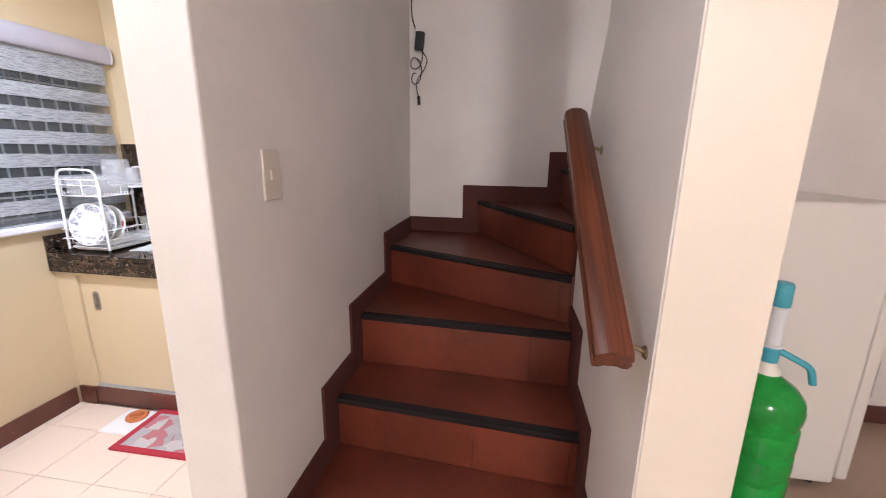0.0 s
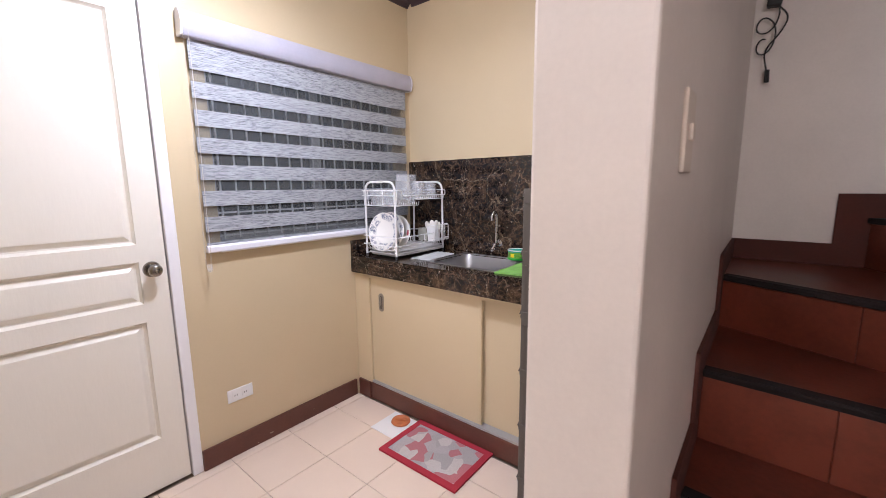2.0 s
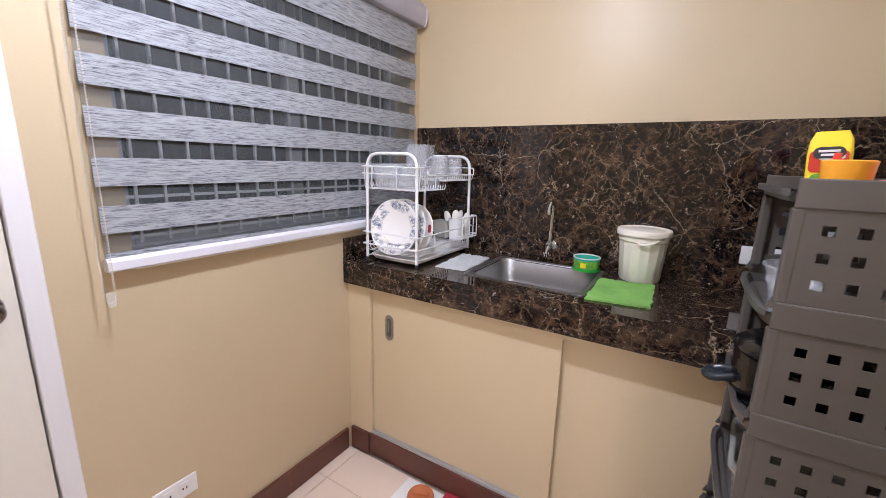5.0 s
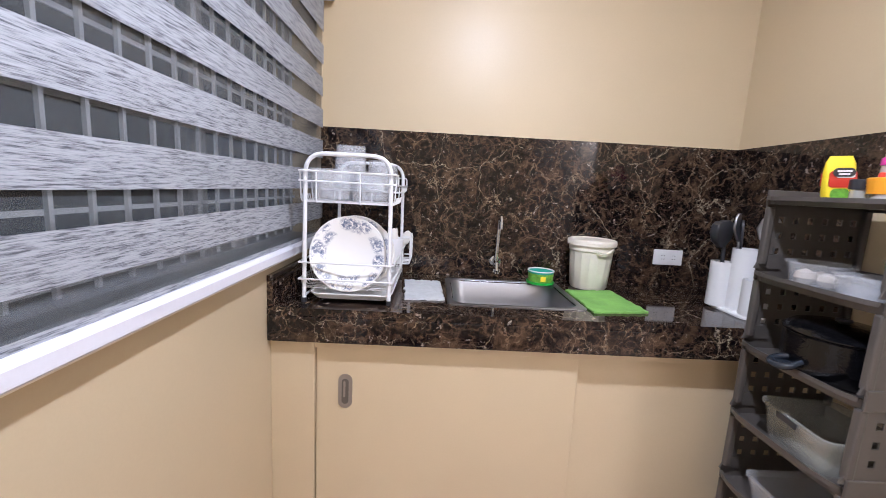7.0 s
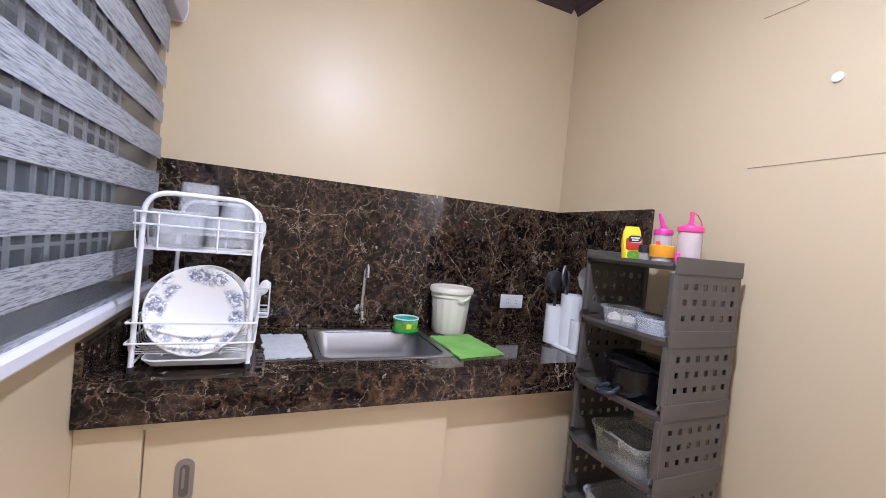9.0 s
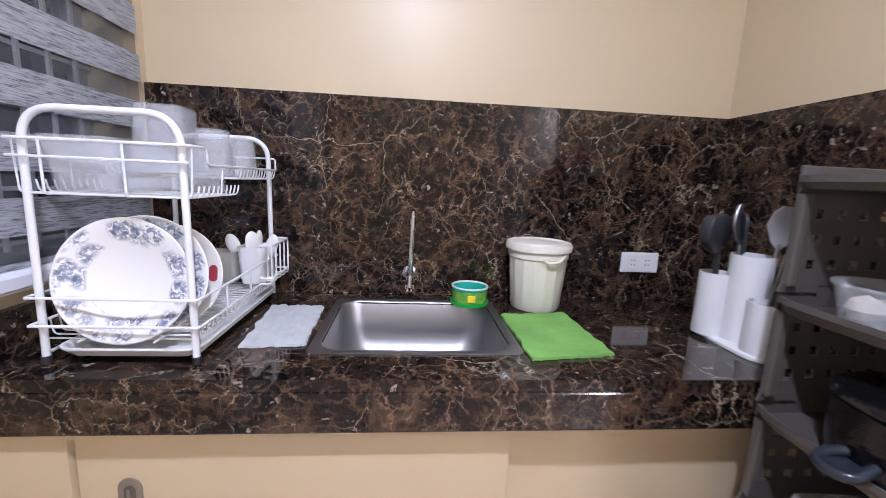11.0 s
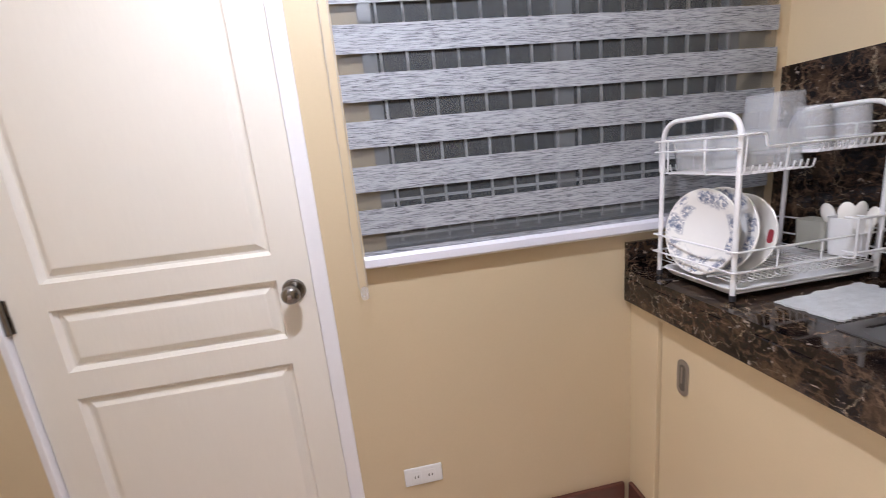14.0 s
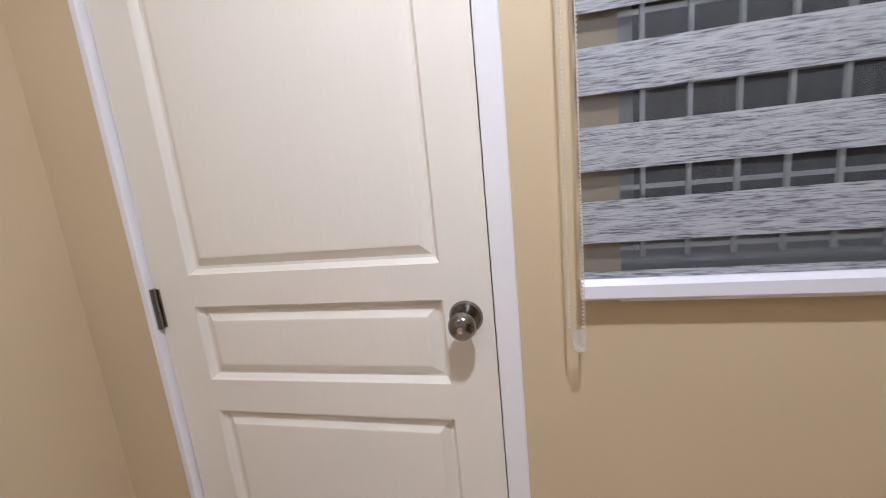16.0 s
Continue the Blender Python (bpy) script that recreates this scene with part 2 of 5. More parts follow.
STAIRDARK = surface("dark_red_brown_paint", (0.075, 0.017, 0.010), 0.8, spread=0.2, big=6)
NOSING = surface("black_rubber_strip", (0.008, 0.0035, 0.004), 0.95, spread=0.2)
RAILWOOD = wood("varnished_rail_wood", (0.040, 0.010, 0.005), (0.190, 0.050, 0.020), (110, 2.2, 110), 0.36)
MARBLE = marble("dark_brown_marble")
TILE = surface("beige_floor_tile", (0.74, 0.60, 0.50), 0.30, spread=0.025, big=3, fine=60, bump=0.012, random_by_object=0.05)
GROUT = surface("grey_brown_grout", (0.36, 0.28, 0.22), 0.9, spread=0.2, big=15)
HALLFLOOR = surface("hall_floor_tile", (0.42, 0.30, 0.23), 0.3)
BLIND = woven("grey_woven_band", (0.37, 0.385, 0.42), (0.095, 0.10, 0.118))
NET = sheer("grey_net", (0.16, 0.175, 0.19), 0.735)
BLINDRAIL = surface("lilac_white_aluminium", (0.76, 0.76, 0.84), 0.35, spread=0.03)
CASSETTE = surface("lilac_grey_aluminium", (0.43, 0.42, 0.50), 0.38, spread=0.05, big=8)
ALU = surface("grey_aluminium", (0.42, 0.43, 0.45), 0.35, metal=0.4)
GRILLE = surface("pale_grey_steel_paint", (0.66, 0.67, 0.68), 0.45)
PANE = glass("window_glass", (0.9, 0.92, 0.92))
STEEL = surface("brushed_stainless", (0.39, 0.39, 0.405), 0.41, metal=1.0, spread=0.06, fine=300, scale=(1, 6, 1), bump=0.03)
CHROME = surface("chrome", (0.66, 0.67, 0.69), 0.10, metal=1.0, spread=0.02, bump=0.0)
SATIN = surface("satin_nickel", (0.24, 0.225, 0.21), 0.22, metal=1.0, spread=0.05)
PULLSTEEL = surface("dull_warm_steel", (0.36, 0.325, 0.29), 0.42, metal=0.7, spread=0.08, fine=200, bump=0.03)
PULLSHADE = surface("pull_shade_steel", (0.17, 0.155, 0.14), 0.45, metal=0.6)
BRASS = surface("aged_brass", (0.42, 0.33, 0.20), 0.35, metal=1.0, spread=0.1)
WIRE = surface("white_coated_wire", (0.78, 0.78, 0.80), 0.3, spread=0.03)
WHITEPLASTIC = surface("white_plastic", (0.78, 0.78, 0.79), 0.35, spread=0.03)
IVORYPLASTIC = surface("ivory_plastic", (0.84, 0.785, 0.68), 0.35, spread=0.05, big=8)
GREYPLASTIC = surface("warm_grey_plastic", (0.088, 0.078, 0.071), 0.34, spread=0.08, big=5)
DARKPLASTIC = surface("charcoal_plastic", (0.035, 0.035, 0.04), 0.3)
HOLE = surface("black_slot", (0.01, 0.01, 0.01), 0.6)
CLEARPLASTIC = sheer("clear_plastic", (0.78, 0.80, 0.84), 0.76)
TUBCLEAR = sheer("hazy_plastic", (0.78, 0.80, 0.84), 0.78)
FROSTED = sheer("frosted_plastic", (0.70, 0.70, 0.64), 0.58)
BOTTLE = sheer("pale_pink_plastic", (0.80, 0.70, 0.72), 0.40)
CHINA = floral("floral_china")
WHITECHINA = surface("white_china", (0.82, 0.80, 0.76), 0.15, spread=0.02)
GREENCLOTH = surface("green_microfibre", (0.21, 0.45, 0.10), 0.95, spread=0.22, big=16, fine=500, bump=0.9)
GREYCLOTH = surface("pale_grey_cloth", (0.56, 0.58, 0.60), 0.95, spread=0.12, big=30, fine=450, bump=0.9)
GREENPLASTIC = surface("green_plastic", (0.02, 0.42, 0.05), 0.3)
TEALPLASTIC = surface("teal_plastic", (0.03, 0.42, 0.33), 0.35)
LIMELABEL = surface("lime_label", (0.16, 0.40, 0.05), 0.35, spread=0.4, big=60)
YELLOW = surface("yellow_plastic", (0.85, 0.66, 0.03), 0.35)
RED = surface("red_label", (0.62, 0.05, 0.03), 0.35)
ORANGE = surface("orange_plastic", (0.95, 0.40, 0.03), 0.3)
PINK = surface("pink_plastic", (0.85, 0.06, 0.28), 0.3)
PURPLE = surface("magenta_plastic", (0.66, 0.045, 0.32), 0.3)
TERRACOTTA = surface("terracotta_rubber", (0.50, 0.16, 0.06), 0.6, spread=0.15, big=25)
MATPATCH = patchwork("patchwork_mat")
MATRED = surface("crimson_mat_border", (0.40, 0.025, 0.045), 0.95, spread=0.2, fine=400, bump=0.7)
JUGGREEN = surface("green_jug_plastic", (0.015, 0.30, 0.04), 0.08, spread=0.3, big=9, bump=0.02)
SKYPLASTIC = surface("sky_blue_plastic", (0.08, 0.42, 0.52), 0.35)
FRIDGE = surface("white_fridge_enamel", (0.76, 0.71, 0.66), 0.3, spread=0.02)
BLACKCABLE = surface("black_cable", (0.012, 0.012, 0.013), 0.5)
LAMPBODY = surface("white_lamp_body", (0.8, 0.8, 0.8), 0.4)


# ---- building helpers ----
def part(name, bm, material, parent=None, label="", at=None, smooth=False):
    me = bpy.data.meshes.new(name)
    bmesh.ops.recalc_face_normals(bm, faces=bm.faces)
    bm.to_mesh(me)
    bm.free()
    me.materials.append(material)
    if smooth:
        me.shade_smooth()
        me.set_sharp_from_angle(angle=radians(38))
    ob = new(name, me)
    if parent:
        ob.parent = parent
    if at is not None:
        ob.matrix_basis = at
    if label:
        ob["label"] = label
    return ob


def thing(name, m, label, category, group="", kind=""):
    ob = new(name)
    ob.matrix_basis = m
    ob.empty_display_size = 0.05
    return tagged(ob, label, category, group, kind)


def box(x0, y0, z0, x1, y1, z1, bevel=0.0, bm=None, seg=2):
    own = bmesh.new()
    bmesh.ops.create_cube(own, size=1, matrix=Matrix.LocRotScale(((x0 + x1) / 2, (y0 + y1) / 2, (z0 + z1) / 2), None, (abs(x1 - x0), abs(y1 - y0), abs(z1 - z0))))
    if bevel:
        bmesh.ops.bevel(own, geom=own.edges[:], offset=bevel, segments=seg, affect="EDGES", profile=0.5)
    return join(bm, own)


def join(bm, own):
    if bm is None:
        return own
    me = bpy.data.meshes.new("tmp")
    own.to_mesh(me)
    own.free()
    bm.from_mesh(me)
    bpy.data.meshes.remove(me)
    return bm


def lathe(profile, seg=32, bm=None, squash=None):
    """Turns (radius, height) pairs round z; the ends are closed where the radius is zero."""
    own = bmesh.new()
    rings = []
    for r, z in profile:
        if r < 1e-6:
            rings.append([own.verts.new((0, 0, z))])
        else:
            rings.append([own.verts.new((r * math.cos(2 * math.pi * i / seg), r * math.sin(2 * math.pi * i / seg) * (squash or 1), z)) for i in range(seg)])
    for a, b in zip(rings, rings[1:]):
        for i in range(seg):
            j = (i + 1) % seg
            if len(a) == 1 and len(b) > 1:
                own.faces.new((a[0], b[i], b[j]))
            elif len(b) == 1 and len(a) > 1:
                own.faces.new((a[i], a[j], b[0]))
            elif len(a) > 1:
                own.faces.new((a[i], a[j], b[j], b[i]))
    return join(bm, own)


def tube(points, r, seg=8, bm=None, closed=False, taper=None):
    """A round bar along points."""
    own = bmesh.new()
    pts = [Vector(p) for p in points]
    n = len(pts)
    rings = []
    up = Vector((0.13, 0.21, 0.97))
    for i, p in enumerate(pts):
        if closed:
            d = pts[(i + 1) % n] - pts[i - 1]
        else:
            d = pts[min(i + 1, n - 1)] - pts[max(i - 1, 0)]
        d.normalize()
        a = d.cross(up)
        if a.length < 0.05:
            a = d.cross(Vector((1, 0, 0)))
        a.normalize()
        b = d.cross(a)
        up = a.cross(d)
        k = r if taper is None else r * taper[i]
        rings.append([own.verts.new(p + k * (math.cos(2 * math.pi * j / seg) * a + math.sin(2 * math.pi * j / seg) * b)) for j in range(seg)])
    pairs = list(zip(rings, rings[1:])) + ([(rings[-1], rings[0])] if closed else [])
    for a, b in pairs:
        for j in range(seg):
            own.faces.new((a[j], a[(j + 1) % seg], b[(j + 1) % seg], b[j]))
    if not closed:
        own.faces.new(rings[0])
        own.faces.new(rings[-1])
    return join(bm, own)


def bend(points, radius, steps=5):
    """Rounds the corners of a line of points."""
    pts = [Vector(p) for p in points]
    out = [pts[0]]
    for a, b, c in zip(pts, pts[1:], pts[2:]):
        k = min(radius, (b - a).length * 0.49, (c - b).length * 0.49)
        p, q = b + (a - b).normalized() * k, b + (c - b).normalized() * k
        for i in range(steps + 1):
            t = i / steps
            out.append(p * (1 - t) ** 2 + b * 2 * t * (1 - t) + q * t * t)
    out.append(pts[-1])
    return out


def extrude(outline, axis, a, b, bm=None, bevel=0.0):
    """A plate from a closed outline in the two other axes, from a to b along axis."""
    own = bmesh.new()
    def put(u, v, w):
        return {"x": (w, u, v), "y": (u, w, v), "z": (u, v, w)}[axis]
    lo = [own.verts.new(put(u, v, a)) for u, v in outline]
    hi = [own.verts.new(put(u, v, b)) for u, v in outline]
    own.faces.new(lo)
    own.faces.new(hi[::-1])
    for i in range(len(lo)):
        j = (i + 1) % len(lo)
        own.faces.new((lo[i], lo[j], hi[j], hi[i]))
    if bevel:
        bmesh.ops.recalc_face_normals(own, faces=own.faces)
        bmesh.ops.bevel(own, geom=own.edges[:], offset=bevel, segments=2, affect="EDGES")
    return join(bm, own)


def rounded(w, d, r, n=6):
    """The outline of a rectangle w by d round the origin with rounded corners."""
    out = []
    for cx, cy, a0 in ((1, 1, 0), (-1, 1, 90), (-1, -1, 180), (1, -1, 270)):
        for i in range(n + 1):
            a = radians(a0 + 90 * i / n)
            out.append((cx * (w / 2 - r) + r * math.cos(a), cy * (d / 2 - r) + r * math.sin(a)))
    return out


def loft(rings, bm=None, cap=(True, True)):
    """Skin between outlines of the same number of points: rings of (outline, z)."""
    own = bmesh.new()
    rs = [[own.verts.new((x, y, z)) for x, y in o] for o, z in rings]
    for a, b in zip(rs, rs[1:]):
        for i in range(len(a)):
            j = (i + 1) % len(a)
            own.faces.new((a[i], a[j], b[j], b[i]))
    if cap[0]:
        own.faces.new(rs[0][::-1])
    if cap[1]:
        own.faces.new(rs[-1])
    return join(bm, own)


def perforated(us, vs, solid, thick, place, bm=None):
    """A plate of thickness thick over grid lines us and vs, with the cells left open for which solid(i, j) is false. place maps (u, v, w)."""
    own = bmesh.new()
    cache = {}
    def vert(i, j, k):
        if (i, j, k) not in cache:
            cache[i, j, k] = own.verts.new(place(us[i], vs[j], thick * k))
        return cache[i, j, k]
    nu, nv = len(us) - 1, len(vs) - 1
    def full(i, j):
        return 0 <= i < nu and 0 <= j < nv and solid(i, j)
    for i in range(nu):
        for j in range(nv):
            if not full(i, j):
                continue
            for k in (0, 1):
                own.faces.new([vert(a, b, k) for a, b in ((i, j), (i + 1, j), (i + 1, j + 1), (i, j + 1))])
            for (di, dj), (p, q) in (((-1, 0), ((i, j), (i, j + 1))), ((1, 0), ((i + 1, j), (i + 1, j + 1))), ((0, -1), ((i, j), (i + 1, j))), ((0, 1), ((i, j + 1), (i + 1, j + 1)))):
                if not full(i + di, j + dj):
                    own.faces.new((vert(*p, 0), vert(*q, 0), vert(*q, 1), vert(*p, 1)))
    return join(bm, own)


# ---- the shell ----
FZ = -0.015                                                   # floor level
XW, XE, YN, YS, ZC = -2.242, -0.615, 2.14, -0.222, 2.388     # kitchen faces and ceiling
SX0, SX1, SYN, SY0 = -0.470, 0.34, 2.225, 0.645              # stair well faces, front ends of its walls
RX1, RY0 = 3.4, -3.2                                          # far sides of the hall
DY0, DY1, DZ = -0.052, 0.739, 2.03                            # door opening
WY0, WY1, WZ0, WZ1 = 0.905, 2.06, 1.0, 1.86                   # window opening


def structure(name, bm, mat, label, category="wall"):
    return tagged(part(name, bm, mat), label, category, kind="structure")


bm = bmesh.new()
for y0, y1, z0, z1 in ((YS - 0.12, DY0, FZ - 0.02, ZC), (DY0, DY1, DZ, ZC), (DY1, WY0, FZ - 0.02, ZC), (WY0, WY1, FZ - 0.02, WZ0), (WY0, WY1, WZ1, ZC), (WY1, YN + 0.15, FZ - 0.02, ZC)):
    box(XW - 0.15, y0, z0, XW, y1, z1, bm=bm)
bmesh.ops.remove_doubles(bm, verts=bm.verts, dist=1e-5)
wall_west = structure("wall_west", bm, CREAM, "cream painted wall with a window and a door")
structure("wall_north", box(XW, YN, FZ - 0.02, XE + 0.012, YN + 0.15, ZC), CREAM, "cream painted glossy kitchen wall above dark marble")
structure("wall_east", box(XE, SY0 + 0.034, FZ - 0.02, XE + 0.012, YN, ZC), CREAM, "cream painted kitchen side of a partition wall")
r = 0.006
end = [(XE, SY0 + r), (XE + 0.3 * r, SY0 + 0.3 * r), (XE + r, SY0), (SX0 - r, SY0), (SX0 - 0.3 * r, SY0 + 0.3 * r), (SX0, SY0 + r), (SX0, SYN), (XE + 0.012, SYN), (XE + 0.012, SY0 + 0.034), (XE, SY0 + 0.034)]
structure("wall_stair_west", extrude(end, "z", FZ - 0.02, 3.6), OFFWHITE, "off-white painted partition beside the stairs")
structure("wall_stair_north", box(XE + 0.012, SYN, FZ - 0.02, RX1, SYN + 0.15, 3.6), OFFWHITE, "off-white painted wall behind the stairs")
end = [(SY0, FZ - 0.02), (1.43, FZ - 0.02), (1.43, 1.5), (1.40, 1.56), (1.28, 1.73), (1.27, 1.80), (1.27, 3.6), (SY0, 3.6)]
structure("wall_stair_east", extrude(end, "x", SX1, SX1 + 0.165), OFFWHITE, "off-white painted wall that carries the handrail")
structure("wall_stair_front", box(SX1 + 0.003, SY0 - 0.004, FZ - 0.02, SX1 + 0.163, SY0 - 0.0002, ZC, 0.0015), PALECREAM, "pale cream painted end of the stair wall")
structure("wall_stair_under", box(0.90, 1.46, FZ - 0.02, 0.96, SYN, 3.6), OFFWHITE, "off-white painted wall closing the stairs")
# Lengthened out of view to x=-0.90, to block hall light from the kitchen.
structure("wall_south", box(XW, YS - 0.12, FZ - 0.02, -0.90, YS, ZC), CREAM, "cream painted wall beside the door")
structure("wall_hall_south", box(-1.05, RY0 - 0.15, FZ - 0.02, RX1, RY0, ZC), OFFWHITE, "off-white painted wall of the hall")
structure("wall_hall_west", box(-1.05, RY0, FZ - 0.02, -0.90, YS - 0.12, ZC), OFFWHITE, "off-white painted wall of the hall")
structure("wall_hall_east", box(RX1, RY0, FZ - 0.02, RX1 + 0.15, SYN + 0.15, 3.6), OFFWHITE, "off-white painted wall of the hall")
structure("ceiling", box(XW, YS, ZC, XE + 0.02, YN, ZC + 0.1), CEILING, "white painted ceiling", "ceiling")
structure("ceiling_hall", box(-1.05, RY0, ZC + 0.001, RX1, SY0 - 0.003, ZC + 0.1), CEILING, "white painted ceiling", "ceiling")
structure("ceiling_stair", box(XE + 0.02, SY0 - 0.003, 3.6, RX1, SYN, 3.7), CEILING, "white painted ceiling over the stairs", "ceiling")
structure("wall_stair_south", box(XE + 0.012, SY0 - 0.05, ZC + 0.1, RX1, SY0 - 0.003, 3.6), OFFWHITE, "off-white painted wall above the hall ceiling")
structure("ceiling_nook", box(SX1 + 0.165, SY0, ZC, RX1, SYN, ZC + 0.08), CEILING, "white painted ceiling", "ceiling")

bm = bmesh.new()
prof = [(0, 0), (0.010, 0), (0.013, 0.008), (0.024, 0.020), (0.038, 0.028), (0.046, 0.037), (0.046, 0.042), (0, 0.042)]
extrude([(XW + u, ZC - 0.042 + v) for u, v in prof], "y", YS, YN, bm=bm)
tagged(part("crown_moulding", bm, MOULD), "dark purple-brown crown moulding under the ceiling", "moulding", kind="structure")
bm = extrude([(YN - u, ZC - 0.042 + v) for u, v in prof], "x", XW + 0.046, XE - 0.046)
tagged(part("crown_moulding", bm, MOULD), "dark purple-brown crown moulding under the ceiling", "moulding", kind="structure")
bm = extrude([(XE - u, ZC - 0.042 + v) for u, v in prof], "y", SY0 + 0.036, YN)
tagged(part("crown_moulding", bm, MOULD), "dark purple-brown crown moulding under the ceiling", "moulding", kind="structure")

# floor: a bed of grout, with each tile laid on it
structure("ground_slab", box(XW - 0.15, RY0 - 0.15, FZ - 0.12, RX1 + 0.15, SYN + 0.15, FZ - 0.012), GROUT, "concrete floor slab under the tiles", "floor")
floor = structure("floor", box(XW, YS, FZ - 0.012, XE, 1.62, FZ - 0.003), GROUT, "grey-brown grout bed of the beige tiled floor", "floor")
structure("floor_hall", box(XE, RY0, FZ - 0.012, RX1, SYN, FZ), HALLFLOOR, "brownish tiled hall floor", "floor")
structure("floor_passage", box(-0.90, RY0, FZ - 0.012, XE, YS, FZ), HALLFLOOR, "brownish tiled hall floor", "floor")

# skirting
for name, args in (("baseboard", (XW, DY1 + 0.0005, FZ, XW + 0.014, 1.61, FZ + 0.098)), ("baseboard", (XW, YS, FZ, XW + 0.014, DY0 - 0.05, FZ + 0.098)), ("baseboard", (XW + 0.014, YS, FZ, -0.90, YS + 0.014, FZ + 0.098)),
                   ("baseboard", (XE - 0.014, SY0 + 0.036, FZ, XE, 1.60, FZ + 0.098)), ("baseboard", (0.52, SYN - 0.014, FZ, RX1, SYN, FZ + 0.10))):
    tagged(part(name, box(*args, 0.003), BROWN), "dark brown painted skirting along the wall", "skirting", kind="structure")


chips = tagged(new("skirting_chips"), "small chips of missing paint on the brown skirting", "paint chips", kind="structure")
for y, z, w in ((1.055, 0.030, 0.018), (0.985, 0.012, 0.008), (1.30, 0.045, 0.006)):
    part("chip", extrude([(y + w * 0.5 * math.cos(a) * (1 + 0.3 * math.sin(3 * a)), FZ + z + w * 0.28 * math.sin(a) * (1 + 0.3 * math.cos(2 * a))) for a in (i * math.pi / 6 for i in range(12))], "x", XW + 0.0142, XW + 0.0148), GROUT, chips)


# ---- door in the west wall ----
def door():
    d = tagged(new("door_1"), "closed ivory panelled door in a white frame", "door", kind="structure")
    x = XW - 0.014
    leaf = bmesh.new()
    y0, y1 = -0.0315, 0.6940
    panels = [(0.061, 0.603, 0.215, 0.720), (0.061, 0.603, 0.795, 0.964), (0.061, 0.603, 1.033, 1.885)]
    ys, zs = sorted({y0, y1, 0.061, 0.603}), sorted({FZ + 0.008, DZ - 0.045, *(p[2] for p in panels), *(p[3] for p in panels)})
    def solid(i, j):
        return not any(abs(ys[i] - p[0]) < 1e-6 and abs(zs[j] - p[2]) < 1e-6 for p in panels)
    perforated(ys, zs, solid, -0.04, lambda u, v, w: (x + w, u, v), bm=leaf)
    for p in panels:
        # moulding slopes in, then a raised field
        rings = [(0.0, 0.0), (0.002, -0.006), (0.009, -0.016), (0.015, -0.0165), (0.034, -0.004), (0.038, -0.0035)]
        loops = []
        for inset, depth in rings:
            a, b, c, e = p[0] + inset, p[1] - inset, p[2] + inset, p[3] - inset
            loops.append([leaf.verts.new((x + depth, u, v)) for u, v in ((a, c), (b, c), (b, e), (a, e))])
        for r0, r1 in zip(loops, loops[1:]):
            for i in range(4):
                leaf.faces.new((r0[i], r0[(i + 1) % 4], r1[(i + 1) % 4], r1[i]))
        leaf.faces.new(loops[-1])
    part("leaf", leaf, DOORWHITE, d, "ivory painted leaf with three raised panels")
    for side, a, b in (("jamb", DY0, -0.0345), ("jamb", 0.6975, DY1)):
        part(side, box(XW - 0.11, a, FZ, XW + 0.004, b, DZ - 0.042, 0.003), TRIMWHITE, d, "white gloss frame")
        part("stop", box(XW - 0.11, -0.0345 if a < 0 else 0.685, FZ, XW - 0.058, -0.023 if a < 0 else 0.6975, DZ - 0.042), TRIMWHITE, d)
    part("lintel", box(XW - 0.11, DY0, DZ - 0.042, XW + 0.004, DY1, DZ, 0.003), TRIMWHITE, d, "white gloss frame")
    k = part("knob", lathe([(0, 0.062), (0.015, 0.061), (0.022, 0.055), (0.0248, 0.046), (0.023, 0.036), (0.016, 0.028), (0.012, 0.022), (0.012, 0.008), (0.028, 0.006), (0.0315, 0.0), (0, 0)], 32),
             SATIN, d, "round satin nickel door knob", pose(x, 0.643, 0.930, 0, 90, 0), smooth=True)
    part("keyhole", lathe([(0, 0.0645), (0.006, 0.064), (0.007, 0.061), (0, 0.061)], 16), CHROME, k)
    for z in (0.20, 0.963, 1.83):
        part("hinge", box(x + 0.0005, -0.0338, z - 0.043, x + 0.004, -0.018, z + 0.043, 0.001, bm=tube([(x + 0.006, -0.030, z - 0.045), (x + 0.006, -0.030, z + 0.045)], 0.007)), SATIN, d, "satin steel hinge")
    return d


door()


